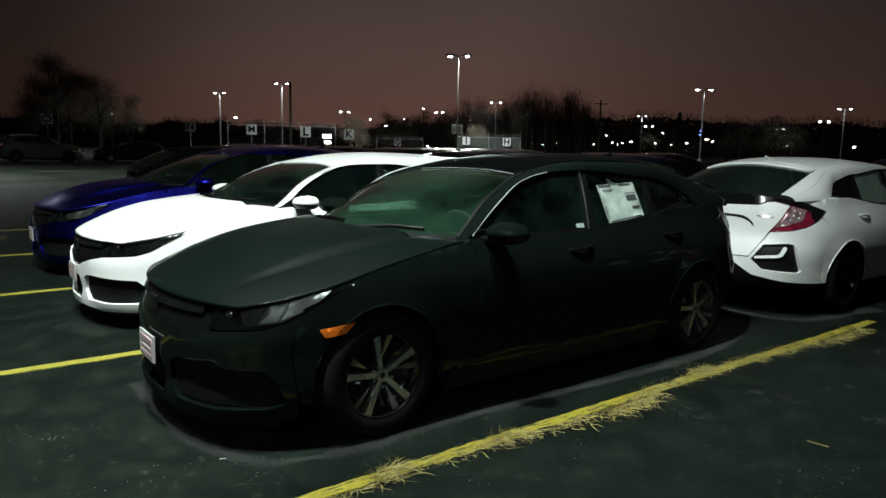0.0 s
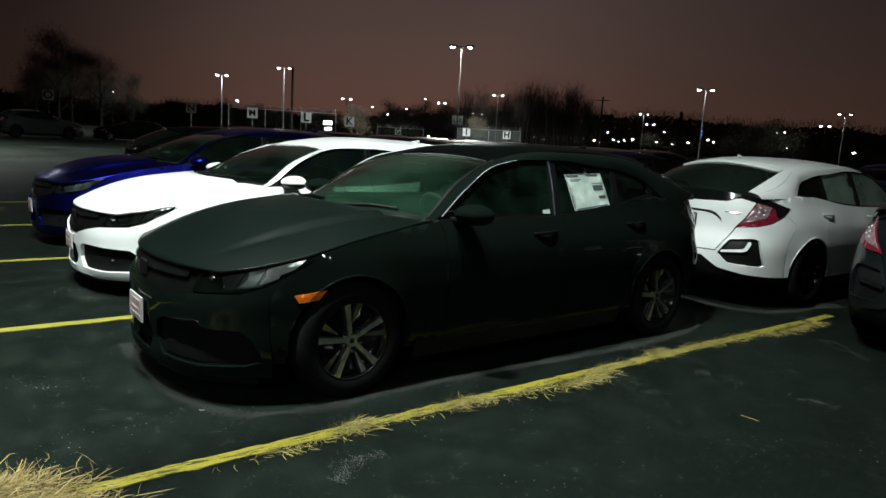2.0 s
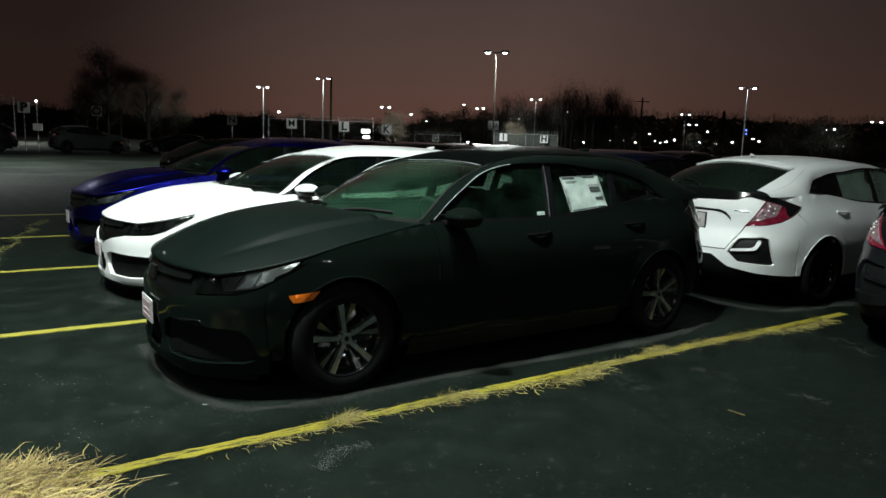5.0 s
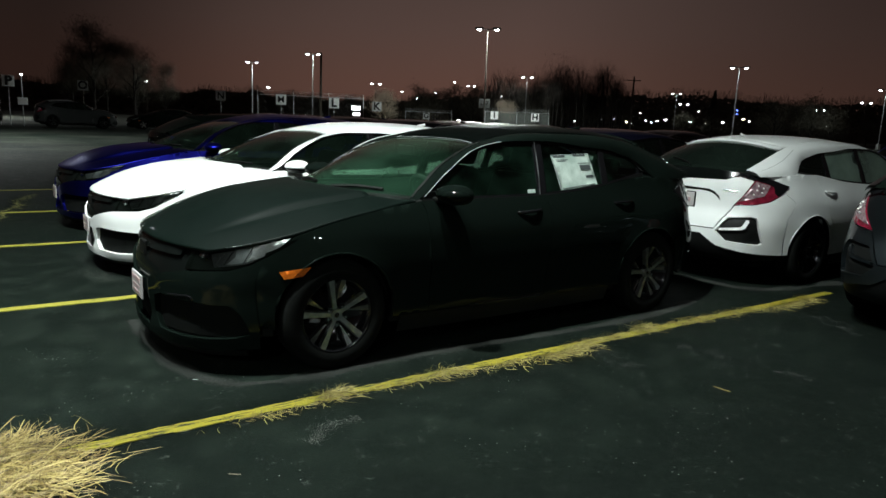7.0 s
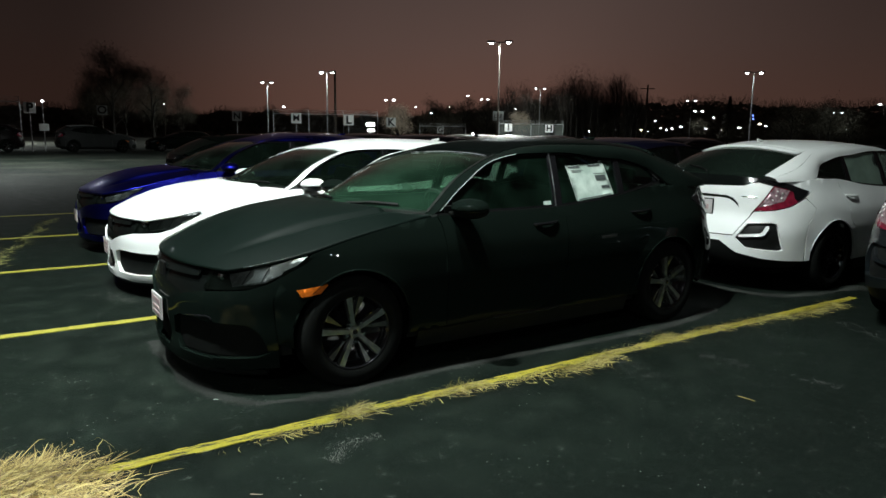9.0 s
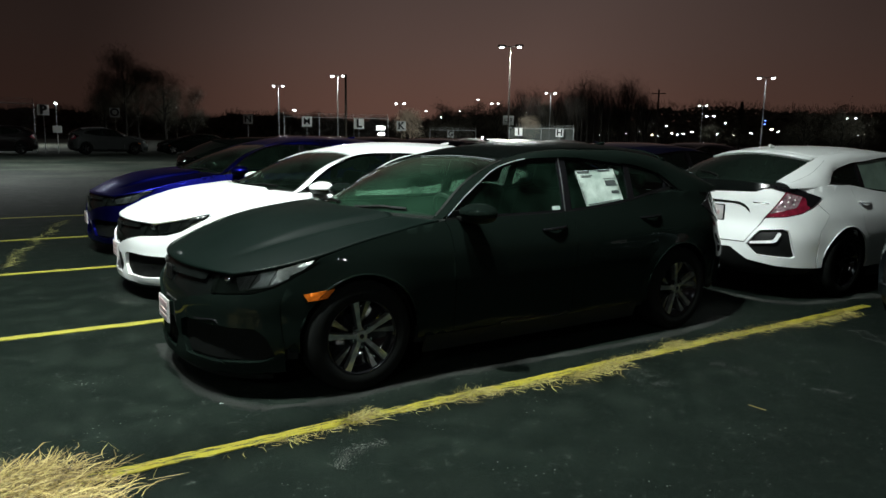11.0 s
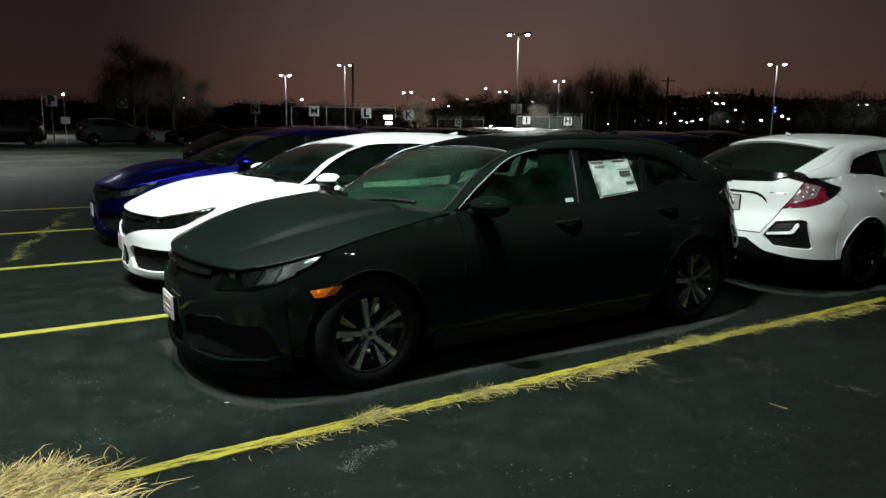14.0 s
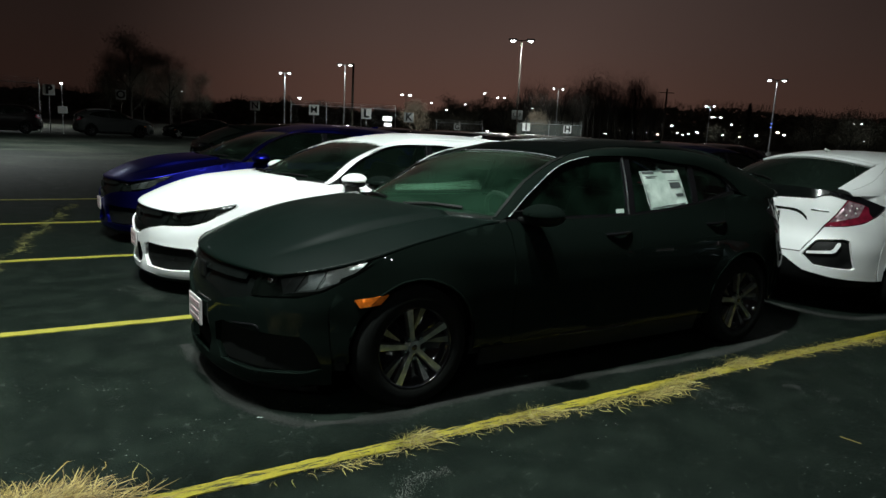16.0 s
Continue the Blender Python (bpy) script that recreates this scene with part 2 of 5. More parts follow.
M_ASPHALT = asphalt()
M_YELLOW = worn_paint("yellow_road_paint", (0.30, 0.275, 0.030), 0.36)
M_YELLOWWORN = worn_paint("cracked_yellow_paint", (0.36, 0.31, 0.022), 0.43)
M_STRAW = straw("dry_straw", (0.07, 0.042, 0.012), (0.29, 0.207, 0.056), (0.48, 0.38, 0.132))
M_LINEGRASS = straw("line_grass_straw", (0.08, 0.055, 0.012), (0.25, 0.20, 0.045), (0.40, 0.35, 0.11))
M_WEED = straw("dry_weed", (0.05, 0.052, 0.014), (0.16, 0.155, 0.045), (0.30, 0.28, 0.09))
M_BLACK = car_paint("black_lacquer", (0.0040, 0.0066, 0.0054), 0.06, 0.0, 0.70)
M_BLACK.node_tree.nodes["Principled BSDF"].inputs["Specular IOR Level"].default_value = 0.0
black_bsdf = M_BLACK.node_tree.nodes["Principled BSDF"]
for lk in list(black_bsdf.inputs["Coat Roughness"].links):
    M_BLACK.node_tree.links.remove(lk)
black_bsdf.inputs["Coat Roughness"].default_value = 0.008
M_BLACKDEW = car_paint("black_lacquer_under_dew", (0.0017, 0.0046, 0.0036), 0.50, 0.0, 0.82)
M_BLACKDEW.node_tree.nodes["Principled BSDF"].inputs["Specular IOR Level"].default_value = 0.08
M_BLACKTOP = car_paint("black_roof_lacquer", (0.0009, 0.0016, 0.0014), 0.45, 0.0, 1.0)
M_BLACKTOP.node_tree.nodes["Principled BSDF"].inputs["Specular IOR Level"].default_value = 0.03
M_WHITE = car_paint("white_lacquer", (0.80, 0.82, 0.82), 0.4, 0.0, 0.5)
M_BLUE = car_paint("blue_metallic_lacquer", (0.012, 0.014, 0.26), 0.30, 1.0, 0.75)
M_BLUEFLAT = car_paint("plain_blue_lacquer", (0.022, 0.028, 0.36), 0.35, 0.2, 0.5)
M_DARKBLUE = car_paint("dark_blue_lacquer", (0.004, 0.005, 0.022), 0.4, 0.1, 0.3)
M_GREY = car_paint("dark_grey_lacquer", (0.040, 0.050, 0.056), 0.34, 0.9, 0.4)
M_SILVER = car_paint("silver_lacquer", (0.42, 0.44, 0.44), 0.4, 0.5, 0.3)
M_SILVERDIM = car_paint("dull_silver_lacquer", (0.030, 0.032, 0.032), 0.4, 0.1, 0.7)
M_RED = car_paint("dark_red_lacquer", (0.0028, 0.0012, 0.0014), 0.4, 0.0, 0.85)
for dull in (M_RED, M_SILVERDIM):
    dull.node_tree.nodes["Principled BSDF"].inputs["Specular IOR Level"].default_value = 0.08
    dull.node_tree.nodes["Principled BSDF"].inputs["Coat Weight"].default_value = 0.04
M_TRIM = simple("black_plastic", (0.0042, 0.0046, 0.0045), 0.5)
M_TRIM.node_tree.nodes["Principled BSDF"].inputs["Specular IOR Level"].default_value = 0.2
M_GLOSS = simple("gloss_black_trim", (0.006, 0.006, 0.007), 0.10, 0.0, 0.3)
M_BAND = simple("gloss_black_band", (0.0035, 0.0045, 0.0042), 0.12)
M_BAND.node_tree.nodes["Principled BSDF"].inputs["Specular IOR Level"].default_value = 0.22
M_UNDER = simple("underbody", (0.006, 0.007, 0.0065), 0.9)
M_CABIN = simple("dark_cabin_cloth", (0.018, 0.020, 0.019), 0.85, scale=40)
M_CHROME = simple("chrome", (0.65, 0.67, 0.67), 0.16, 1.0, 0.0, 0.05)
M_BRIGHT = simple("bright_trim", (0.62, 0.64, 0.63), 0.35, 0.2, 0.0, 0.05)
M_ALLOY = simple("machined_alloy", (0.56, 0.58, 0.59), 0.33, 1.0, 0.0, 0.3, 20)
M_ALLOYDIM = simple("painted_alloy", (0.19, 0.20, 0.20), 0.38, 1.0, 0.0, 0.3, 20)
M_RUBBER = simple("tyre_rubber", (0.0042, 0.0048, 0.0045), 0.95, scale=25)
for flat in (M_RUBBER, M_UNDER):
    flat.node_tree.nodes["Principled BSDF"].inputs["Specular IOR Level"].default_value = 0.08
M_REFLECT = simple("lamp_reflector", (0.62, 0.64, 0.63), 0.30, 0.2, 0.0, 0.30, 14)
M_REFLECTMID = simple("dim_lamp_bowl", (0.26, 0.28, 0.28), 0.3, 0.2, 0.0, 0.4, 12)
M_REFLECTDIM = mottled("smoked_reflector", (0.03, 0.033, 0.033), (0.16, 0.17, 0.17), 5.0, (0.38, 0.66), 0.3)
M_AMBER = simple("amber_lens", (0.52, 0.12, 0.010), 0.25, 0.0, 0.5, 0.3, 60)
M_REDLENS = simple("red_lens", (0.17, 0.010, 0.026), 0.2, 0.0, 0.7, 0.5, 16)
M_CLEAR = pane("clear_lens", (0.92, 0.95, 0.95), 0.004)
M_SCREENDARK = pane("dark_windscreen", (0.24, 0.34, 0.28), 0.034, (0.16, 0.30, 0.21), 1.6, (0.40, 0.2, 0.68, 2.0), 1.3)
M_SCREEN = pane("dewy_windscreen", (0.26, 0.42, 0.32), 0.030, (0.15, 0.40, 0.24), 2.0, (0.36, 0.25, 0.66, 2.2), 1.3)
M_PANE = pane("tinted_side_glass", (0.34, 0.44, 0.38), 0.010, (0.2, 0.4, 0.28))
M_PANEHERO = pane("misted_side_glass", (0.28, 0.40, 0.33), 0.011, (0.16, 0.42, 0.27), 2.2, (0.42, 0.1, 0.64, 3.0))
M_PANEPATCH = pane("patchily_misted_glass", (0.30, 0.40, 0.34), 0.20, (0.26, 0.42, 0.33), 2.6, (0.40, 0.25, 0.62, 2.0))
M_PANEMIST = pane("fully_misted_glass", (0.3, 0.38, 0.34), 0.55, (0.5, 0.6, 0.6))
M_PANEDEW = pane("dewy_side_glass", (0.30, 0.40, 0.34), 0.46, (0.30, 0.42, 0.35))
M_TAILPALE = simple("pale_tail_lens", (0.20, 0.22, 0.22), 0.25, 0.2, 0.4, 0.5, 20)
M_TAILCLEAR = simple("clear_tail_lens", (0.24, 0.16, 0.18), 0.25, 0.2, 0.4, 0.6, 30)
M_GRIT = simple("pale_grit", (0.024, 0.027, 0.024), 0.9, 0.0, 0.0, 0.6, 2.5)
M_SPECK = simple("pale_stone_specks", (0.10, 0.105, 0.095), 0.9, 0.0, 0.0, 0.7, 40)
M_REARPANE = pane("dark_rear_glass", (0.12, 0.15, 0.135), 0.028, (0.2, 0.34, 0.26), 1.5)
M_PAPER = mottled("printed_paper", (0.36, 0.46, 0.41), (0.66, 0.76, 0.70), 7.0, (0.35, 0.66), 0.7)
M_INK = simple("dark_ink", (0.05, 0.06, 0.06), 0.7)
M_PLATE = simple("paper_plate", (0.42, 0.40, 0.40), 0.6)
M_PLATEBAR = simple("red_print", (0.34, 0.25, 0.255), 0.6)
M_STEEL = simple("galvanised_steel", (0.42, 0.43, 0.43), 0.5, 0.5, 0.0, 0.2, 5)
M_DARKPOLE = simple("weathered_steel_pole", (0.11, 0.11, 0.11), 0.6)
M_POLE = simple("painted_pole", (0.35, 0.35, 0.35), 0.55)
M_SIGN = simple("white_sign_board", (0.86, 0.86, 0.84), 0.6, 0.0, 0.0, 0.08, 4)
# grey board, also the darkened copy for white boards far from a lamp
M_SIGNDIM = simple("dim_sign_board", (0.36, 0.37, 0.36), 0.7, 0.0, 0.0, 0.2, 4)
M_LETTER = simple("black_lettering", (0.01, 0.01, 0.01), 0.6)
M_BARK = simple("bark", (0.022, 0.018, 0.015), 0.9, scale=10)
M_LEAF = simple("dull_leaves", (0.095, 0.085, 0.062), 0.8, scale=3)
M_TWIG = simple("bare_twigs", (0.060, 0.050, 0.042), 0.9, scale=8)
M_PALEBARK = simple("pale_twigs", (0.42, 0.34, 0.26), 0.9, scale=10)
M_SLAT = simple("grey_green_slats", (0.075, 0.085, 0.075), 0.7)
M_WIRE = simple("dull_wire", (0.10, 0.10, 0.10), 0.6, 0.3)
M_WOODPOLE = simple("weathered_wood", (0.07, 0.055, 0.045), 0.9)
M_VERGE = simple("dry_verge_grass", (0.026, 0.026, 0.017), 0.95, 0.0, 0.0, 0.4, 1.5)
M_LAMP = glowing("lamp_lens", (0.92, 0.97, 1.0), 26.0)
M_LAMPFAR = glowing("far_lamp_lens", (0.95, 0.97, 1.0), 14.0)
M_WARM = glowing("warm_far_lamp", (1.0, 0.86, 0.62), 10.0)
M_BLUELAMP = glowing("blue_far_lamp", (0.12, 0.2, 1.0), 8.0)
M_LITSIGN = glowing("lit_sign_face", (0.95, 0.97, 0.95), 3.0)


# ---- mesh tools ----
def link(name, me, material, parent=None, label=""):
    me.materials.append(material)
    ob = new(name, me)
    if parent is not None:
        ob.parent = parent
    if label:
        ob["label"] = label
    return ob


def part(name, bm, material, parent=None, label="", smooth=False):
    me = bpy.data.meshes.new(name)
    if smooth:
        for f in bm.faces:
            f.smooth = True
    bm.to_mesh(me)
    bm.free()
    return link(name, me, material, parent, label)


def thing(name, label, category, at=(0, 0, 0), turn=0.0, group="", kind=""):
    ob = new(name)
    ob.empty_display_size = 0.2
    ob.matrix_basis = pose(*at, 0, 0, turn)
    return tagged(ob, label, category, group, kind)


def box(bm, cx, cy, cz, sx, sy, sz, bevel=0.0, rot=None):
    m = Matrix.Translation((cx, cy, cz)) @ (rot.to_4x4() if rot else Matrix.Identity(4)) @ Matrix.Diagonal((sx, sy, sz, 1))
    got = bmesh.ops.create_cube(bm, size=1, matrix=m)
    if bevel:
        edges = list({e for v in got["verts"] for e in v.link_edges})
        bmesh.ops.bevel(bm, geom=edges, offset=bevel, segments=2, affect="EDGES", profile=0.5)
    return bm


def boxed(*args, **kw):
    return box(bmesh.new(), *args, **kw)


def rod(bm, a, b, r0, r1=None, seg=8):
    """A tapered round bar from a to b."""
    a, b = Vector(a), Vector(b)
    r1 = r0 if r1 is None else r1
    m = Matrix.Translation((a + b) / 2) @ (b - a).to_track_quat("Z", "Y").to_matrix().to_4x4()
    bmesh.ops.create_cone(bm, cap_ends=True, segments=seg, radius1=r0, radius2=r1, depth=(b - a).length, matrix=m)
    return bm


def tube(bm, pts, r, seg=8):
    """A round bar along a run of points, in one piece."""
    pts = [Vector(p) for p in pts]
    rings = []
    for i, p in enumerate(pts):
        d = (pts[min(i + 1, len(pts) - 1)] - pts[max(i - 1, 0)]).normalized()
        u = d.orthogonal().normalized() if abs(d.z) > 0.9 else d.cross(Vector((0, 0, 1))).normalized()
        v = d.cross(u)
        rings.append([bm.verts.new(p + (u * math.cos(2 * math.pi * k / seg) + v * math.sin(2 * math.pi * k / seg)) * r) for k in range(seg)])
    for a, b in zip(rings, rings[1:]):
        for k in range(seg):
            bm.faces.new((a[k], a[(k + 1) % seg], b[(k + 1) % seg], b[k]))
    bm.faces.new(rings[0])
    bm.faces.new(rings[-1][::-1])
    bmesh.ops.recalc_face_normals(bm, faces=bm.faces)
    return bm


def lathe(bm, profile, seg, axis_y=True):
    """Turns a profile of (radius, along) round the y axis."""
    rings = []
    for r, a in profile:
        rings.append([bm.verts.new((r * math.cos(2 * math.pi * i / seg), a, r * math.sin(2 * math.pi * i / seg))) for i in range(seg)])
    for p, q in zip(rings, rings[1:]):
        for i in range(seg):
            bm.faces.new((p[i], p[(i + 1) % seg], q[(i + 1) % seg], q[i]))
    return bm


def smoothed(keys):
    """A smooth curve through (t, value) keys."""
    ts = np.array([k[0] for k in keys], float)
    vs = np.array([k[1:] for k in keys], float)
    h = np.diff(ts)
    d = np.diff(vs, axis=0) / h[:, None]
    m = np.zeros_like(vs)
    m[0], m[-1] = d[0], d[-1]
    for i in range(1, len(ts) - 1):
        w0, w1 = h[i], h[i - 1]
        mid = (d[i - 1] * w0 + d[i] * w1) / (w0 + w1)
        lim = 3 * np.minimum(abs(d[i - 1]), abs(d[i]))
        m[i] = np.where(d[i - 1] * d[i] <= 0, 0, np.sign(mid) * np.minimum(abs(mid), lim))

    def f(t):
        t = np.clip(np.asarray(t, float), ts[0], ts[-1])
        i = np.clip(np.searchsorted(ts, t) - 1, 0, len(h) - 1)
        u = ((t - ts[i]) / h[i])[..., None]
        hi = h[i][..., None]
        out = (1 + 2 * u) * (1 - u) ** 2 * vs[i] + u * (1 - u) ** 2 * hi * m[i] + u * u * (3 - 2 * u) * vs[i + 1] + u * u * (u - 1) * hi * m[i + 1]
        return out[..., 0] if out.shape[-1] == 1 else out

    return f


def inside(poly, pts):
    poly, pts = np.asarray(poly, float), np.asarray(pts, float)
    x, y = pts[:, 0], pts[:, 1]
    c = np.zeros(len(pts), bool)
    for (x0, y0), (x1, y1) in zip(poly, np.roll(poly, -1, 0)):
        if y0 != y1:
            c ^= ((y0 > y) != (y1 > y)) & (x < (x1 - x0) * (y - y0) / (y1 - y0) + x0)
    return c


def subdivided(poly, step):
    out = []
    for a, b in zip(poly, list(poly[1:]) + [poly[0]]):
        a, b = np.array(a, float), np.array(b, float)
        n = max(1, int(np.linalg.norm(b - a) / step + 0.5))
        out += [tuple(a + (b - a) * i / n) for i in range(n)]
    return out


def shrunk(poly, d):
    """The outline moved inwards by d."""
    p = np.array(poly, float)
    area = sum(a[0] * b[1] - b[0] * a[1] for a, b in zip(p, np.roll(p, -1, 0)))
    s = 1 if area > 0 else -1
    out = []
    for i in range(len(p)):
        e0, e1 = p[i] - p[i - 1], p[(i + 1) % len(p)] - p[i]
        n0, n1 = np.array((-e0[1], e0[0])), np.array((-e1[1], e1[0]))
        n = n0 / (np.linalg.norm(n0) + 1e-9) + n1 / (np.linalg.norm(n1) + 1e-9)
        n = n / (np.linalg.norm(n) + 1e-9)
        out.append(tuple(p[i] + s * n * d))
    return out


CENTRE = lambda p: np.array((min(max(p[0], 0.3), 2.7), 0.0, 0.55))


def panel(name, outline, fmap, material, parent, holes=(), step=0.05, gap=0.003, lip=0.014, out=0.0, label="", core=CENTRE):
    """A pressed panel: a flat outline laid on the curved skin fmap(a, b), with its edge folded inwards."""
    outline = shrunk(outline, gap) if gap else list(outline)
    loops = [subdivided(outline, step)] + [subdivided(h, step) for h in holes]
    pts, edges = [], []
    for lp in loops:
        k = len(pts)
        pts += lp
        edges += [(k + i, k + (i + 1) % len(lp)) for i in range(len(lp))]
    o = np.array(outline)
    lo, hi = o.min(0), o.max(0)
    ga, gb = np.meshgrid(np.arange(lo[0] + step / 2, hi[0], step), np.arange(lo[1] + step / 2, hi[1], step))
    grid = np.stack((ga.ravel(), gb.ravel()), 1)
    if len(grid):
        ok = inside(outline, grid)
        for h in holes:
            ok &= ~inside(h, grid)
        grid = grid[ok]
        border = np.array(pts)
        if len(grid):
            near = np.min(np.linalg.norm(grid[:, None] - border[None], axis=2), axis=1)
            pts += [tuple(g) for g in grid[near > step * 0.45]]
    v2, _, faces, origin, _, _ = geometry.delaunay_2d_cdt([Vector(p) for p in pts], edges, [], 0, 1e-6)
    v2 = np.array([tuple(v) for v in v2])
    mid = np.array([v2[list(f)].mean(0) for f in faces])
    keep = inside(loops[0], mid)
    for h in loops[1:]:
        keep &= ~inside(h, mid)
    tris = [tuple(f) for f, k in zip(faces, keep) if k]
    e = 1e-3
    P = fmap(v2[:, 0], v2[:, 1])
    du, dv = fmap(v2[:, 0] + e, v2[:, 1]) - P, fmap(v2[:, 0], v2[:, 1] + e) - P
    N = np.cross(du, dv)
    N /= np.linalg.norm(N, axis=1)[:, None] + 1e-12
    flip = np.einsum("ij,ij->i", N, P - np.array([core(p) for p in P])) < 0
    N[flip] *= -1
    P = P + N * out
    verts, polys, smooth = [tuple(p) for p in P], [], []
    count = {}
    for t in tris:
        n = np.cross(P[t[1]] - P[t[0]], P[t[2]] - P[t[0]])
        if np.dot(n, N[t[0]]) < 0:
            t = t[::-1]
        polys.append(t)
        for a, b in ((t[0], t[1]), (t[1], t[2]), (t[2], t[0])):
            count[(a, b)] = True
    top = len(polys)
    if lip:
        for a, b in list(count):
            if (b, a) not in count:
                k = len(verts)
                verts += [tuple(P[a]), tuple(P[b]), tuple(P[b] - N[b] * lip), tuple(P[a] - N[a] * lip)]
                polys.append((k + 1, k, k + 3, k + 2))
    me = bpy.data.meshes.new(name)
    me.from_pydata(verts, [], polys)
    me.polygons.foreach_set("use_smooth", [i < top for i in range(len(polys))])
    return link(name, me, material, parent, label)


def sheet(name, fn, nu, nv, material, parent, label="", thick=0.0, up=True):
    """A smooth surface fn(u, v), u and v from 0 to 1."""
    u, v = np.meshgrid(np.linspace(0, 1, nu + 1), np.linspace(0, 1, nv + 1), indexing="ij")
    P = fn(u.ravel(), v.ravel())
    polys = []
    for i in range(nu):
        for j in range(nv):
            a = i * (nv + 1) + j
            polys.append((a, a + 1, a + nv + 2, a + nv + 1))
    n = np.cross(P[polys[len(polys) // 2][1]] - P[polys[len(polys) // 2][0]], P[polys[len(polys) // 2][3]] - P[polys[len(polys) // 2][0]])
    c = P[polys[len(polys) // 2][0]]
    if np.dot(n, c - CENTRE(c)) < 0:
        polys = [p[::-1] for p in polys]
    me = bpy.data.meshes.new(name)
    me.from_pydata([tuple(p) for p in P], [], polys)
    me.polygons.foreach_set("use_smooth", [True] * len(polys))
    ob = link(name, me, material, parent, label)
    if thick:
        s = ob.modifiers.new("thickness", "SOLIDIFY")
        s.thickness, s.offset = thick, -1
    return ob


# ---- the compact car: skin, panels, glass, wheels ----
PLAN = [(-0.875, 0.0), (-0.862, 0.2), (-0.818, 0.42), (-0.722, 0.62), (-0.548, 0.775), (-0.30, 0.86), (0.1, 0.882), (1.3, 0.900),
        (2.5, 0.886), (2.95, 0.868), (3.30, 0.790), (3.49, 0.665), (3.585, 0.46), (3.622, 0.2), (3.63, 0.0)]
_s = np.concatenate(([0.0], np.cumsum([math.dist(a, b) for a, b in zip(PLAN, PLAN[1:])])))
plan_at = smoothed([(s, *p) for s, p in zip(_s, PLAN)])
S_END = float(_s[-1])
_dense = np.linspace(0, S_END, 3000)
_dx, _dy = plan_at(_dense)[:, 0], plan_at(_dense)[:, 1]
nose_in = smoothed([(0.10, 0.07), (0.15, 0.015), (0.20, 0.0), (0.28, 0.012), (0.40, 0.0), (0.52, 0.0), (0.60, 0.022), (0.66, 0.048), (0.72, 0.085), (0.80, 0.14), (1.1, 0.4)])
tail_in = smoothed([(0.15, -0.20), (0.25, -0.07), (0.36, -0.01), (0.48, 0.0), (0.60, -0.02), (0.72, -0.075), (0.85, -0.085), (1.0, -0.10), (1.1, -0.14)])
side_in = smoothed([(0.12, 0.915), (0.20, 0.955), (0.28, 0.975), (0.45, 0.985), (0.60, 1.0), (0.70, 0.995), (0.78, 0.985), (0.84, 0.962), (0.90, 0.935), (0.96, 0.900), (1.10, 0.845)])
top_z = smoothed([(-0.95, 0.700), (-0.72, 0.705), (-0.55, 0.735), (-0.29, 0.788), (0.0, 0.855), (0.3, 0.912), (0.56, 0.950), (1.5, 0.958), (2.1, 0.998), (2.6, 1.062), (3.0, 1.055), (3.3, 1.045), (3.7, 1.035)])


def ease(t):
    t = np.clip(t, 0, 1)
    return t * t * (3 - 2 * t)


def skin(s, z):
    """The lower body: s runs round the plan from the nose's middle, z is the height."""
    s, z = np.asarray(s, float), np.asarray(z, float)
    p = plan_at(abs(s))
    x, y = p[..., 0], p[..., 1]
    k = ease((-0.05 - x) / 0.8)
    x = x + k * nose_in(z) + ease((x - 2.75) / 0.8) * tail_in(z)
    y = y * side_in(z)
    for cx in (0.0, 2.70):
        r = np.hypot(x - cx, z - 0.32)
        y = y + 0.010 * np.exp(-((r - 0.365) / 0.05) ** 2) * ease(y / 0.8) * (z > 0.2)
    return np.stack((x, -np.sign(s) * y, z), -1)


def at_x(x):
    """s on the flank at a given x."""
    return float(np.interp(x, _dx, _dense))


def plan_x(s):
    return float(plan_at(s)[0])


def front_y(y):
    n = 1200
    return float(np.interp(y, _dy[:n], _dense[:n]))


def rear_y(y):
    n = 1000
    return float(np.interp(-y, -_dy[-n:], _dense[-n:]))


flank_taper = smoothed([(0.4, 0.0), (1.6, 0.0), (2.2, 0.018), (2.7, 0.072), (3.1, 0.125), (3.5, 0.19)])


def glass_y(x, z):
    h = np.asarray(z) - 0.95
    return 0.792 - 0.30 * h - 0.22 * h * abs(h) - flank_taper(x)


def mirrored(poly):
    return [(-a, b) for a, b in poly]


def arc(cx, cz, r, a0, a1, n=14):
    return [(cx + r * math.cos(radians(a0 + (a1 - a0) * i / n)), cz + r * math.sin(radians(a0 + (a1 - a0) * i / n))) for i in range(n + 1)]


def on_flank(pts):
    return [(at_x(x), z) for x, z in pts]


INLET = [(0.26, 0.300), (0.34, 0.222), (0.60, 0.214), (0.88, 0.226), (0.955, 0.252), (0.90, 0.372), (0.845, 0.412), (0.36, 0.428), (0.28, 0.400)]


SPOKES = {}


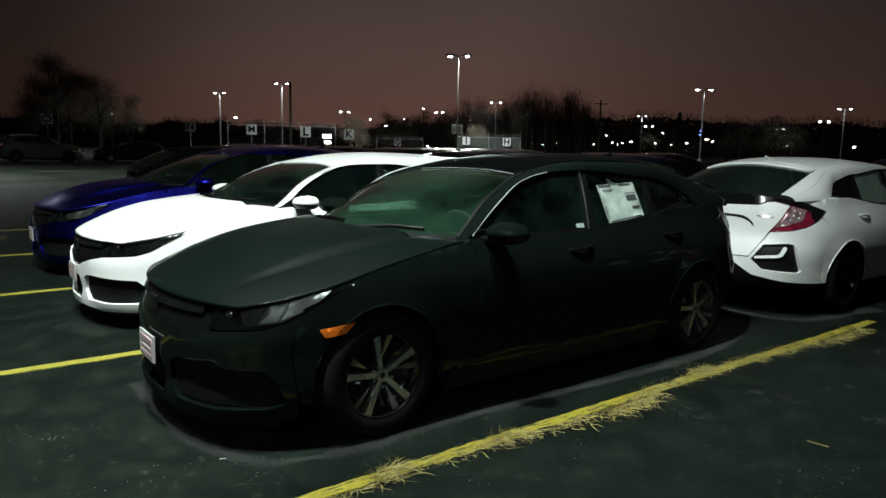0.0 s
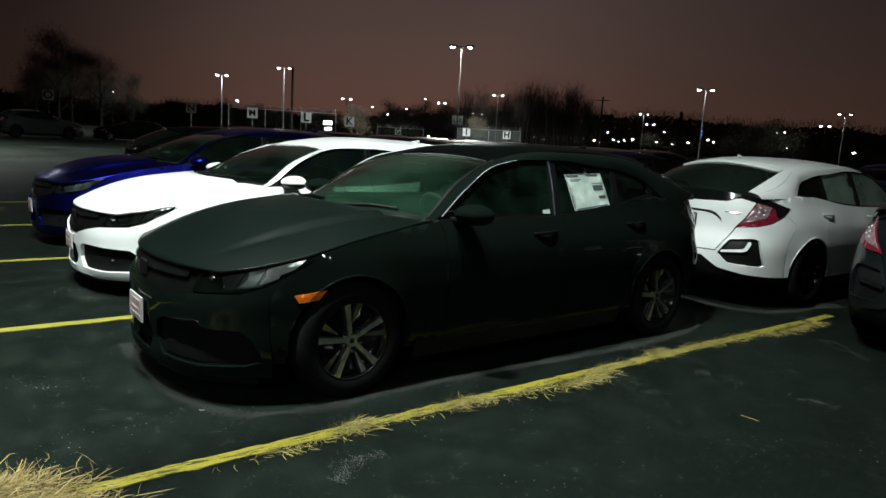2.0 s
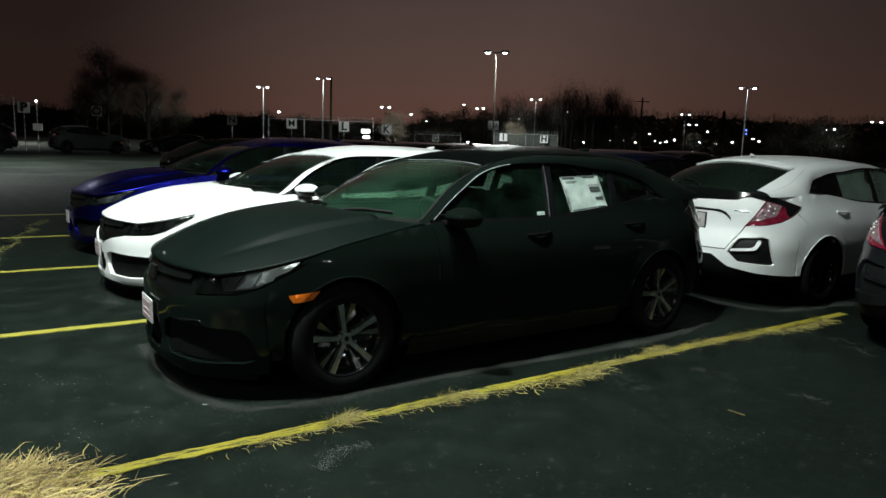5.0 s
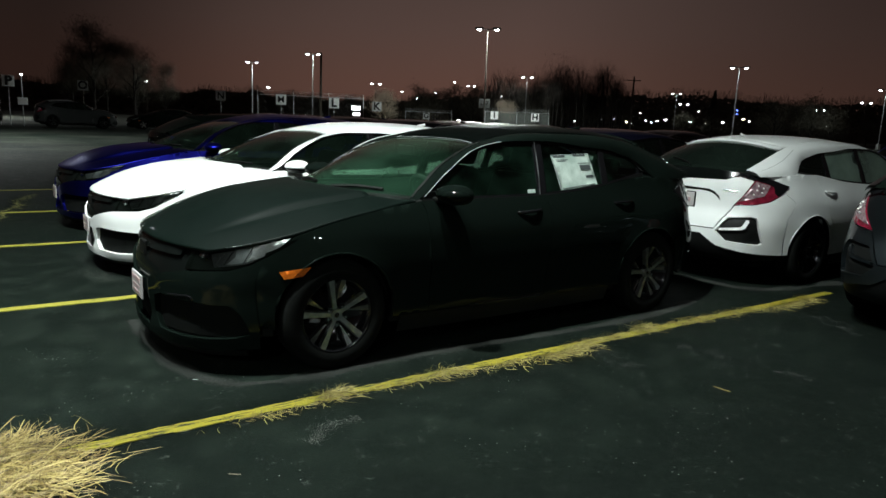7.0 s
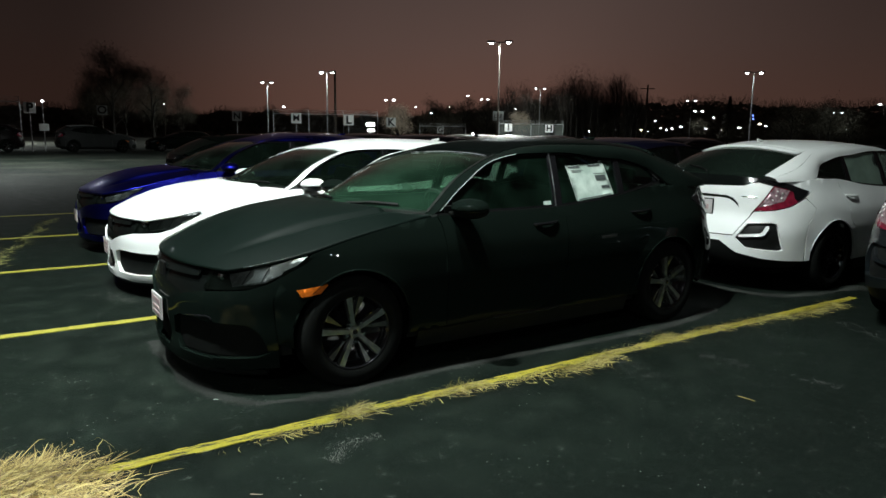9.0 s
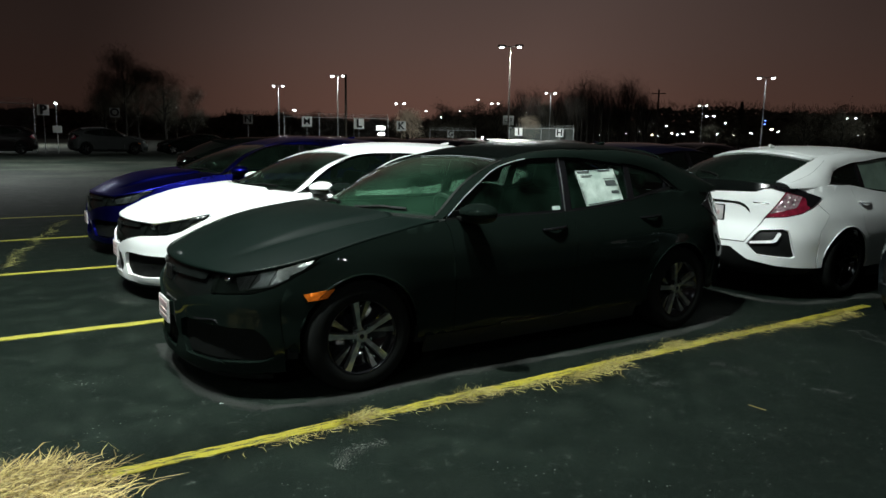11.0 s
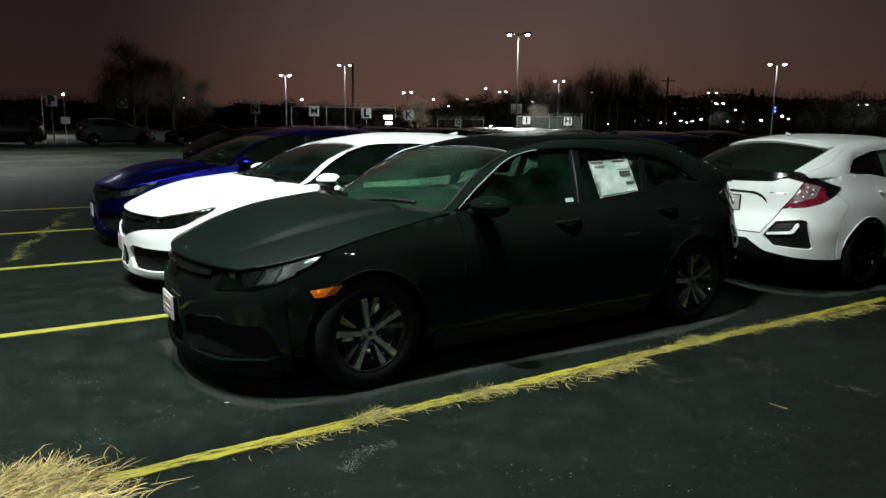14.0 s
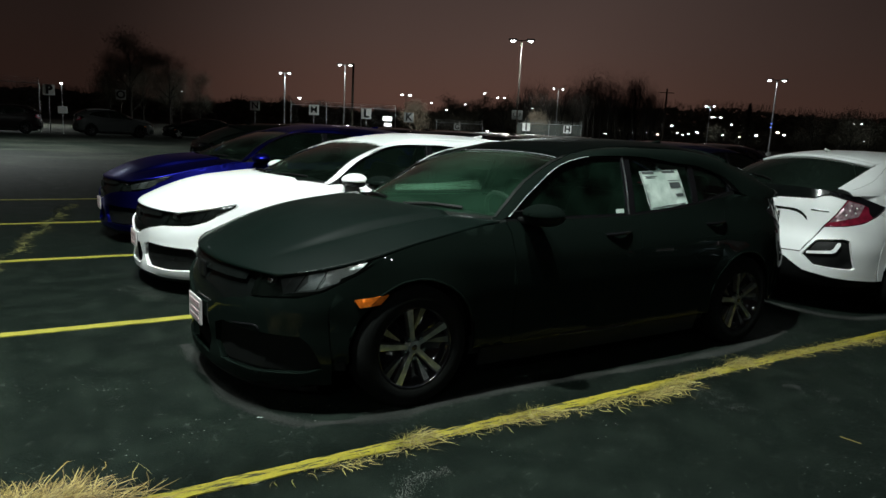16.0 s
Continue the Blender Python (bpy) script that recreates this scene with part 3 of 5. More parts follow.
def spoke_mesh(main, metal):
    """A full machined spoke, or the recessed one beside it that runs out before the hub."""
    key = (main, metal.name)
    if key not in SPOKES:
        a0, a1, r0 = (radians(105), radians(101), 0.030) if main else (radians(82), radians(78), 0.078)
        p0, p1 = Vector((r0 * math.cos(a0), 0, r0 * math.sin(a0))), Vector((0.208 * math.cos(a1), 0, 0.208 * math.sin(a1)))
        d = (p1 - p0).normalized()
        n = Vector((-d.z, 0, d.x))
        keys = ((0.0, 0.0125, -0.084), (0.5, 0.0135, -0.090), (1.0, 0.0185, -0.096)) if main else ((0.0, 0.003, -0.058), (0.5, 0.011, -0.072), (1.0, 0.0175, -0.090))
        bm = bmesh.new()
        vs = [[bm.verts.new(p0.lerp(p1, t) + n * k * wd + Vector((0, yy, 0))) for k, yy in ((-1, y0), (1, y0), (1.25, y0 + 0.03), (-1.25, y0 + 0.03))] for t, wd, y0 in keys]
        for a, b in zip(vs, vs[1:]):
            for k in range(4):
                bm.faces.new((a[k], b[k], b[(k + 1) % 4], a[(k + 1) % 4]))
        bmesh.ops.recalc_face_normals(bm, faces=bm.faces)
        me = bpy.data.meshes.new("spoke")
        bm.to_mesh(me)
        bm.free()
        me.materials.append(metal)
        SPOKES[key] = me
    return SPOKES[key]


def wheel_part(parent, x, side, metal):
    """Five double spokes, machined, over a dark barrel; the tyre round it."""
    hub = Matrix.Translation((x, -side * 0.775, 0.322)) @ Matrix.Rotation(0 if side > 0 else math.pi, 4, "Z")
    bm = lathe(bmesh.new(), [(0.05, -0.02), (0.175, -0.025), (0.195, -0.06), (0.208, -0.098), (0.214, -0.102), (0.214, 0.10)], 40)
    w = part("wheel", bm, M_GLOSS, parent, "alloy wheel with five paired spokes", smooth=True)
    w.matrix_basis = hub
    bm = lathe(bmesh.new(), [(0.213, -0.098), (0.228, -0.108), (0.285, -0.109), (0.308, -0.098), (0.319, -0.080), (0.322, -0.04), (0.322, 0.04), (0.319, 0.08), (0.30, 0.10), (0.213, 0.10)], 48)
    part("tyre", bm, M_RUBBER, w, "black rubber tyre", smooth=True)
    bm = bmesh.new()
    bmesh.ops.create_cone(bm, cap_ends=True, segments=20, radius1=0.034, radius2=0.048, depth=0.03, matrix=Matrix.Translation((0, -0.075, 0)) @ Matrix.Rotation(radians(-90), 4, "X"))
    part("hub", bm, metal, w)
    for i in range(5):
        turn = Matrix.Rotation(radians(-72 * i), 4, "Y")
        for ob in (new("spoke", spoke_mesh(True, metal)), new("recessed_spoke", spoke_mesh(False, M_ALLOYDIM if metal is M_ALLOY else metal))):
            ob.parent = w
            ob.matrix_basis = turn
    part("rim_edge", lathe(bmesh.new(), [(0.209, -0.097), (0.210, -0.103), (0.213, -0.104), (0.215, -0.100)], 48), M_GLOSS, w, smooth=True)
    part("centre_cap", lathe(bmesh.new(), [(0.001, -0.0925), (0.013, -0.0925), (0.016, -0.0895)], 20), M_GLOSS, w, smooth=True)
    for i in range(5):
        a = radians(54 + 72 * i)
        bm = bmesh.new()
        bmesh.ops.create_cone(bm, cap_ends=True, segments=14, radius1=0.017, radius2=0.019, depth=0.05, matrix=Matrix.Translation((0.057 * math.cos(a), -0.058, 0.057 * math.sin(a))) @ Matrix.Rotation(radians(90), 4, "X"))
        part("lug_socket", bm, M_GLOSS, w)
        bm = bmesh.new()
        bmesh.ops.create_cone(bm, cap_ends=True, segments=6, radius1=0.010, radius2=0.008, depth=0.02, matrix=Matrix.Translation((0.057 * math.cos(a), -0.086, 0.057 * math.sin(a))) @ Matrix.Rotation(radians(90), 4, "X"))
        part("lug_nut", bm, M_CHROME, w)
    return w


def seat(parent, x, y):
    bm = bmesh.new()
    box(bm, x, y, 0.48, 0.50, 0.50, 0.16, 0.05)
    tilt = Matrix.Rotation(radians(18), 3, "Y")
    box(bm, x + 0.34, y, 0.80, 0.14, 0.48, 0.58, 0.05, tilt)
    box(bm, x + 0.47, y, 1.17, 0.10, 0.26, 0.16, 0.04, tilt)
    return part("seat", bm, M_CABIN, parent, "dark cloth seat with headrest", smooth=False)


def compact_car(label, paint, at, turn, group="", hero=False, step=0.06, front_plate=True, top=None, roof_paint=None, glass=None, spoke=None, tail_lens=None):
    """A five-door compact with a sloping tail."""
    top, glass, spoke = top or paint, glass or M_PANE, spoke or M_ALLOY
    car = thing("hatchback_car", label, "car", at, turn, group)
    wing_end, door_mid, door_end = 0.62, 1.60, 2.42
    # inner shell, dark, behind the gaps
    for sd in (1, -1):
        o = [(0.0, 0.24), (at_x(-0.42), 0.22)] + on_flank(arc(0, 0.32, 0.375, 196, -16)) + on_flank([(0.6, 0.20), (2.2, 0.20)]) + on_flank(arc(2.70, 0.32, 0.375, 196, -16)) + [(at_x(3.2), 0.26), (S_END, 0.28), (S_END, 1.0), (at_x(3.2), 1.0), (at_x(2.6), 1.02), (at_x(1.5), 0.93), (at_x(0.5), 0.90), (at_x(-0.3), 0.74), (0.0, 0.66)]
        panel("inner_shell", o if sd > 0 else mirrored(o), skin, M_UNDER, car, step=0.12, gap=0, lip=0, out=-0.035)
        # flank panels
        f = lambda pts: on_flank(pts) if sd > 0 else mirrored(on_flank(pts))
        arch_f, arch_r = arc(0, 0.32, 0.362, 188, -8), arc(2.70, 0.32, 0.362, 188, -1)
        wing = [(-0.44, 0.30)] + arch_f + [(wing_end, 0.27), (wing_end, 0.60), (0.60, 0.90), (0.58, float(top_z(0.58)))]
        wing += [(x, float(top_z(x))) for x in (0.4, 0.2, 0.0, -0.15, -0.27)] + [(-0.30, 0.76), (-0.44, 0.705), (-0.46, 0.55)]
        panel("wing", f(wing), skin, paint, car, step=step)
        fd = [(wing_end, 0.27), (door_mid - 0.02, 0.27), (door_mid, 0.62), (door_mid + 0.02, float(top_z(door_mid)))]
        fd += [(x, float(top_z(x))) for x in (1.3, 1.0, 0.8, 0.58)] + [(0.60, 0.90), (wing_end, 0.60)]
        door = panel("front_door", f(fd), skin, paint, car, step=step)
        rd = [(door_mid - 0.02, 0.27), (2.20, 0.27), (2.30, 0.42)] + arc(2.70, 0.32, 0.44, 160, 128, 4) + [(2.45, 0.78), (2.55, float(top_z(2.55)))]
        rd += [(x, float(top_z(x))) for x in (2.35, 2.1, 1.9)] + [(door_mid + 0.02, float(top_z(door_mid))), (door_mid, 0.62)]
        door2 = panel("rear_door", f(rd), skin, paint, car, step=step)
        quarter = [(2.20, 0.27)] + arch_r + [(3.115, 0.31), (3.13, 0.66), (3.02, 0.80), (plan_x(4.60), 0.905), (plan_x(4.514), 0.952), (plan_x(4.80), 1.034), (3.34, float(top_z(3.34))), (3.1, float(top_z(3.1)))]
        quarter += [(x, float(top_z(x))) for x in (2.9, 2.7, 2.55)] + [(2.45, 0.78)] + arc(2.70, 0.32, 0.44, 128, 160, 4) + [(2.30, 0.42)]
        panel("rear_wing", f(quarter), skin, paint, car, step=step, gap=0.0006)
        sill = [(0.42, 0.155), (2.25, 0.155), (2.25, 0.268), (0.42, 0.268)]
        panel("sill", f(sill), skin, M_TRIM, car, step=0.1)
        edge = f([(0.98 + 0.036 * k, 0.276) for k in range(17)])
        run = skin(np.array([p[0] for p in edge]), np.array([p[1] for p in edge])) + np.array((0, sd * 0.016, 0))
        part("sill_moulding", tube(bmesh.new(), run, 0.020, 16), M_GLOSS, car, smooth=True)
        for cx in (0.0, 2.70):
            edge = f(arc(cx, 0.32, 0.364, 168, 14))
            run = skin(np.array([p[0] for p in edge]), np.array([p[1] for p in edge]))
            part("arch_lip", tube(bmesh.new(), [tuple(map(float, p)) for p in run], 0.0065, 6), paint, car, smooth=True)
            bm = bmesh.new()
            n, rows = 18, []
            for i in range(n + 1):
                a = radians(184 - 188 * i / n)
                rows.append([bm.verts.new((cx + 0.372 * math.cos(a), -sd * yy, 0.32 + 0.372 * math.sin(a))) for yy in (0.80, 0.50)])
            for p, q in zip(rows, rows[1:]):
                bm.faces.new((p[0], p[1], q[1], q[0]))
            bm.faces.new([r[1] for r in rows])
            part("wheel_well", bm, M_UNDER, car)
            wheel_part(car, cx, sd, spoke)
        # handles
        for hx, host in ((1.42, door), (2.38, door2)):
            hz = 0.86 + 0.035 * (hx - 1.4)
            y = abs(float(skin(at_x(hx), hz)[1]))
            bar = [(hx + 0.105 * k, -sd * (y + 0.024 - 0.020 * k * k - 0.006 * abs(k) ** 6), hz + 0.006 * k) for k in np.linspace(-1, 1, 13)]
            bm = tube(bmesh.new(), bar, 0.011, 10)
            part("door_handle", bm, paint if not hero else M_GLOSS, host, smooth=True)
        # side marker, headlamp, tail lamp
        mk = [(-0.348, 0.600), (-0.172, 0.620), (-0.215, 0.572), (-0.318, 0.560)]
        panel("side_marker", f(mk), skin, M_AMBER, car, step=0.03, gap=0, out=0.006, lip=0.02, label="amber side marker lamp")
        hl = [(front_y(0.54), 0.592), (at_x(-0.60), 0.610), (at_x(-0.50), 0.645), (at_x(-0.41), 0.698), (at_x(-0.25), 0.782), (at_x(-0.40), 0.757), (at_x(-0.58), 0.724), (at_x(-0.68), 0.708), (front_y(0.54), 0.700)]
        hl = hl if sd > 0 else mirrored(hl)
        lamp = panel("headlamp", hl, skin, M_TRIM, car, step=0.03, gap=0.002, out=-0.10, lip=0.0, label="clear headlamp with silver reflector")
        panel("lens", hl, skin, M_CLEAR, lamp, step=0.03, gap=0.002, out=0.002, lip=0.03)
        rf = [(0.69, 0.685), (0.735, 0.622), (0.915, 0.645), (1.04, 0.704), (1.02, 0.755), (0.898, 0.736), (0.80, 0.713)]
        guide = [(0.905, 0.654), (0.985, 0.682), (1.05, 0.712), (1.14, 0.779), (1.0, 0.757), (0.91, 0.737), (0.925, 0.70)]
        inner = [(0.80, 0.636), (0.90, 0.652), (0.92, 0.70), (0.905, 0.735), (0.825, 0.717), (0.835, 0.68)]
        panel("reflector", rf if sd > 0 else mirrored(rf), skin, M_REFLECTDIM, lamp, step=0.025, gap=0.0, out=-0.003, lip=0.02, label="mottled lamp reflector")
        panel("inner_bowl", inner if sd > 0 else mirrored(inner), skin, M_REFLECTMID if hero else M_REFLECTDIM, lamp, step=0.025, gap=0.0, out=-0.002, lip=0.02, label="grey inner lamp bowl")
        panel("light_guide", guide if sd > 0 else mirrored(guide), skin, M_REFLECT if hero else M_REFLECTDIM, lamp, step=0.025, gap=0.0, out=-0.001, lip=0.02, label="bright outer lamp reflector")
        for k in range(2):
            a0, z0, z1 = 0.785 + 0.105 * k, 0.632 + 0.016 * k, 0.714 + 0.020 * k
            fin = [(a0, z0), (a0 + 0.006, z0 + 0.001), (a0 + 0.030, z1), (a0 + 0.024, z1)]
            panel("lamp_divider", fin if sd > 0 else mirrored(fin), skin, M_TRIM, lamp, step=0.03, gap=0, out=0.0005, lip=0.01)
        pj = skin(np.array([front_y(0.60) * sd]), np.array([0.668]))[0]
        bm = bmesh.new()
        bmesh.ops.create_uvsphere(bm, u_segments=14, v_segments=8, radius=0.030, matrix=Matrix.Translation((pj[0] + 0.03, pj[1], pj[2])))
        part("projector", bm, M_CHROME, lamp, smooth=True)
        tl = [(4.518, 0.951), (4.80, 1.026), (5.085, 1.066), (5.074, 1.036), (4.925, 1.002), (5.142, 0.766), (4.96, 0.785), (4.805, 0.819), (4.68, 0.872)]
        tl = tl if sd > 0 else mirrored(tl)
        tail = panel("tail_lamp", tl, skin, tail_lens or M_REDLENS, car, step=0.03, gap=0.002, out=0.006, lip=0.03, label="red and clear tail lamp")
        cl = [(4.922, 0.990), (4.775, 0.958), (4.862, 0.864), (5.105, 0.800)]
        panel("clear_lens", cl if sd > 0 else mirrored(cl), skin, tail_lens or M_TAILCLEAR, tail, step=0.025, gap=0, out=0.010, lip=0.01, label="clear reversing lens")
        for s0, z0 in ((4.90, 0.955), (4.855, 0.935), (4.925, 0.915), (4.88, 0.895), (4.965, 0.875)):
            dot = skin(np.array([s0 * sd]), np.array([z0]))[0]
            bm = bmesh.new()
            bmesh.ops.create_icosphere(bm, subdivisions=1, radius=0.009, matrix=Matrix.Translation(dot * np.array((1.003, 1.012, 1))))
            part("led", bm, M_SIGN, tail, smooth=True)
        sm = [(4.520, 0.951), (4.80, 1.024), (5.083, 1.063), (5.074, 1.037), (4.925, 1.002), (4.80, 0.972), (4.735, 0.948), (4.745, 0.89), (4.715, 0.862), (4.60, 0.913)]
        panel("smoked_lens", sm if sd > 0 else mirrored(sm), skin, M_GLOSS, tail, step=0.025, gap=0, out=0.010, lip=0.01)
        # corner inlets
        fi = INLET
        panel("bumper_inlet", fi if sd > 0 else mirrored(fi), skin, M_UNDER, car, step=0.05, gap=0, out=-0.045, lip=0.0)
        if hero:
            brow = skin(np.array([0.44, 0.50, 0.55, 0.59, 0.62, 0.635]) * sd, np.array([0.436, 0.440, 0.445, 0.450, 0.446, 0.425]))
            part("inlet_brow", tube(bmesh.new(), brow, 0.006, 10), M_GLOSS, car, smooth=True)
        fl = skin(np.array([at_x(-0.72) * sd]), np.array([0.325]))[0]
        bm = bmesh.new()
        bmesh.ops.create_uvsphere(bm, u_segments=12, v_segments=8, radius=0.012 if hero else 0.022, matrix=Matrix.Translation((fl[0] + 0.045, fl[1] * 0.97, fl[2])))
        part("fog_lamp", bm, M_CHROME if hero else M_CLEAR, car, smooth=True)
        ri = [(4.805, 0.425), (4.836, 0.410), (5.150, 0.428), (5.252, 0.514), (5.172, 0.652), (4.975, 0.672), (4.92, 0.66), (4.896, 0.626)]
        panel("rear_inlet", ri if sd > 0 else mirrored(ri), skin, M_TRIM, car, step=0.05, gap=0, out=-0.03, lip=0.0)
        fin = [(5.225, 0.545), (5.04, 0.570), (5.022, 0.590), (5.008, 0.640), (4.985, 0.642), (4.972, 0.618), (4.995, 0.560), (5.02, 0.545), (5.22, 0.522)]
        panel("inlet_blade", fin if sd > 0 else mirrored(fin), skin, paint, car, step=0.04, gap=0, out=-0.004, lip=0.02)
    # nose: bumper with its openings, grille band, lower grille, lip
    def both(half):
        """A closed outline out of its half, from the middle outwards."""
        return [p for p in half] + [(-a, b) for a, b in reversed(half) if a > 1e-6]
    edge = [(at_x(-0.44), 0.30), (at_x(-0.46), 0.55), (at_x(-0.43), 0.686), (at_x(-0.50), 0.641), (at_x(-0.60), 0.605), (front_y(0.54), 0.586), (front_y(0.42), 0.560), (front_y(0.24), 0.510), (front_y(0.17), 0.478), (0.0, 0.470)]
    low = [(0.0, 0.160), (front_y(0.42), 0.160), (front_y(0.5), 0.145), (at_x(-0.60), 0.145), (at_x(-0.42), 0.16)]
    inl = INLET
    mouth = [(0.0, 0.212), (0.19, 0.212), (0.205, 0.30), (0.17, 0.395), (0.0, 0.40)]
    panel("front_bumper", both(low + edge), skin, paint, car, holes=[inl, mirrored(inl), both(mouth)], step=step, gap=0.001, lip=0.04)
    grille = panel("grille", both([(0.0, 0.465), (front_y(0.17), 0.472), (front_y(0.24), 0.503), (front_y(0.42), 0.553), (front_y(0.55), 0.585), (front_y(0.55), 0.705), (0.0, 0.700)]), skin, M_BAND, car, step=0.05, gap=0.0, out=-0.012, label="gloss black grille band")
    panel("grille_bar", both([(0.0, 0.640), (front_y(0.48), 0.655), (front_y(0.48), 0.694), (0.0, 0.692)]), skin, M_BAND, grille, step=0.05, gap=0, out=0.006)
    bm = boxed(-0.842, 0, 0.632, 0.02, 0.11, 0.085, 0.008)
    part("badge", bm, M_TRIM, grille)
    panel("lower_grille", both([(0.0, 0.205), (0.20, 0.205), (0.215, 0.30), (0.18, 0.40), (0.0, 0.405)]), skin, M_TRIM, car, step=0.06, gap=0, out=-0.05, lip=0)
    panel("front_lip", both([(0.0, 0.118), (front_y(0.5), 0.112), (at_x(-0.50), 0.116), (at_x(-0.50), 0.143), (front_y(0.5), 0.141), (front_y(0.42), 0.156), (0.0, 0.156)]), skin, M_TRIM, car, step=0.06, gap=0, lip=0.05)
    if front_plate:
        pl = part("number_plate", boxed(-0.884, 0, 0.410, 0.010, 0.26, 0.140, 0.004), M_PLATE, car, "pale dealer plate with red print")
        bm = bmesh.new()
        box(bm, -0.891, 0, 0.445, 0.004, 0.20, 0.026)
        box(bm, -0.891, 0, 0.402, 0.004, 0.17, 0.014)
        box(bm, -0.891, 0, 0.368, 0.004, 0.18, 0.014)
        part("print_bar", bm, M_PLATEBAR, pl)
    # tail: bumper, tailgate, valance, plate
    r_edge = [(4.575, 0.31), (at_x(3.135), 0.66), (at_x(3.025), 0.80), (4.605, 0.902), (4.68, 0.866), (4.805, 0.813), (4.96, 0.779), (5.142, 0.760), (5.195, 0.666), (5.273, 0.530), (S_END, 0.522)]
    r_low = [(S_END, 0.47), (5.40, 0.475), (5.233, 0.374), (5.0, 0.335), (4.80, 0.318)]
    r_in = [(4.805, 0.425), (4.836, 0.410), (5.150, 0.428), (5.252, 0.514), (5.172, 0.652), (4.975, 0.672), (4.92, 0.66), (4.896, 0.626)]

    def rear_both(half):
        return half + [(2 * S_END - a, b) for a, b in reversed(half) if a < S_END - 1e-6]

    def round_tail(s, z):
        s = np.asarray(s, float)
        return skin(np.where(s > S_END, -(2 * S_END - s), s), z)
    flip = lambda poly: [(2 * S_END - a, b) for a, b in poly]
    half = r_low + r_edge
    panel("rear_bumper", rear_both(half), round_tail, paint, car, holes=[r_in, flip(r_in)], step=step, gap=0.0003, lip=0.04)
    gate = [(S_END, 0.528), (5.276, 0.536), (5.20, 0.670), (5.148, 0.768), (4.932, 0.998), (5.072, 1.031), (5.139, 1.026), (5.211, 0.998), (S_END, 0.982)]
    tg = panel("tailgate", rear_both(gate), round_tail, paint, car, step=step)
    panel("valance", rear_both([(S_END, 0.22), (rear_y(0.45), 0.22), (at_x(3.25), 0.25), (4.60, 0.30), (4.80, 0.325), (5.0, 0.342), (5.233, 0.385), (5.40, 0.485), (S_END, 0.48)]), round_tail, M_TRIM, car, step=0.08, gap=0, lip=0.05, out=-0.012)
    # dark crescent laid on the tailgate as the shade of the handle recess
    panel("recess_shade", rear_both([(S_END, 0.875), (5.45, 0.876), (5.375, 0.866), (5.32, 0.84), (5.277, 0.795), (5.285, 0.835), (5.33, 0.876), (5.39, 0.896), (S_END, 0.900)]), round_tail, M_TRIM, tg, step=0.06, gap=0, out=0.003, lip=0)
    pl = part("rear_plate", boxed(3.556, 0, 0.78, 0.01, 0.245, 0.135, 0.003), M_PLATE, tg, "pale dealer plate in a black frame")
    part("plate_frame", boxed(3.553, 0, 0.78, 0.008, 0.268, 0.155, 0.004), M_TRIM, pl)
    part("print_bar", boxed(3.563, 0, 0.775, 0.004, 0.17, 0.045), M_PLATEBAR, pl)
    panel("badge_bar", mirrored([(5.245, 0.903), (5.10, 0.898), (5.10, 0.888), (5.245, 0.893)]), skin, M_CHROME, tg, step=0.05, gap=0, out=0.004, lip=0.004)
    # black blade between tail lamps under the rear glass
    panel("rear_blade", rear_both([(S_END, 0.986), (5.215, 1.002), (5.142, 1.030), (5.090, 1.040), (5.092, 1.066), (rear_y(0.3), 1.085), (S_END, 1.088)]), round_tail, M_BAND, car, step=0.06, gap=0, out=0.006, lip=0.06)
    # bonnet
    hc = smoothed([(0.0, -0.825, 0.703), (0.04, -0.815, 0.716), (0.12, -0.748, 0.756), (0.28, -0.59, 0.834), (0.55, -0.27, 0.926), (0.8, 0.0, 0.964), (1.0, 0.19, 0.982)])
    he = smoothed([(0.0, -0.665), (0.12, -0.585), (0.30, -0.37), (0.55, -0.06), (0.8, 0.28), (1.0, 0.545)])

    def bonnet(u, v):
        v = v * 2 - 1
        c, ex = hc(u), he(u)
        ez = top_z(ex)
        ey = np.abs(skin(np.interp(ex, _dx, _dense), ez)[..., 1]) - 0.006
        a = abs(v)
        x = c[..., 0] + (ex - c[..., 0]) * a ** 2.2
        z = c[..., 1] + (ez - c[..., 1]) * a ** 2.6
        groove = 0.60 + 0.06 * u
        z = z + (0.016 * (1 - ease((a - groove) / 0.06)) - 0.011 * np.exp(-((a - groove - 0.065) / 0.035) ** 2)) * ease((u - 0.12) / 0.45)
        return np.stack((x, ey * v, z + 0.003), -1)
    bn = sheet("bonnet", bonnet, 30, 110, top, car, "dewy bonnet", thick=0.018)
    for v0 in (0.002, 0.998):
        bm = bmesh.new()
        pts = bonnet(np.linspace(0.12, 0.46, 22), np.full(22, v0))
        tube(bm, pts - np.array((0, 0, 0.002)), 0.0018, 8)
        # the black car's hem is alloy instead of paint, to draw in its glint
        part("rolled_edge", bm, paint if not hero else M_ALLOY, bn, smooth=True)
    # windscreen and cowl
    def screen(u, v, lo=0.0, hi=1.0, inset=1.0):
        v = (v * 2 - 1) * inset
        t = lo + (hi - lo) * u
        x = (0.20 + 0.34 * v * v) * (1 - t) + (1.25 - 0.07 * v * v) * t
        y = v * (0.735 * (1 - t) + 0.515 * t)
        z = (0.966 - 0.012 * v * v) * (1 - t) + (1.304 - 0.018 * v * v) * t + 0.046 * np.sin(math.pi * t) * (1 + 0.18 * v * v)
        return np.stack((x, y, z), -1)
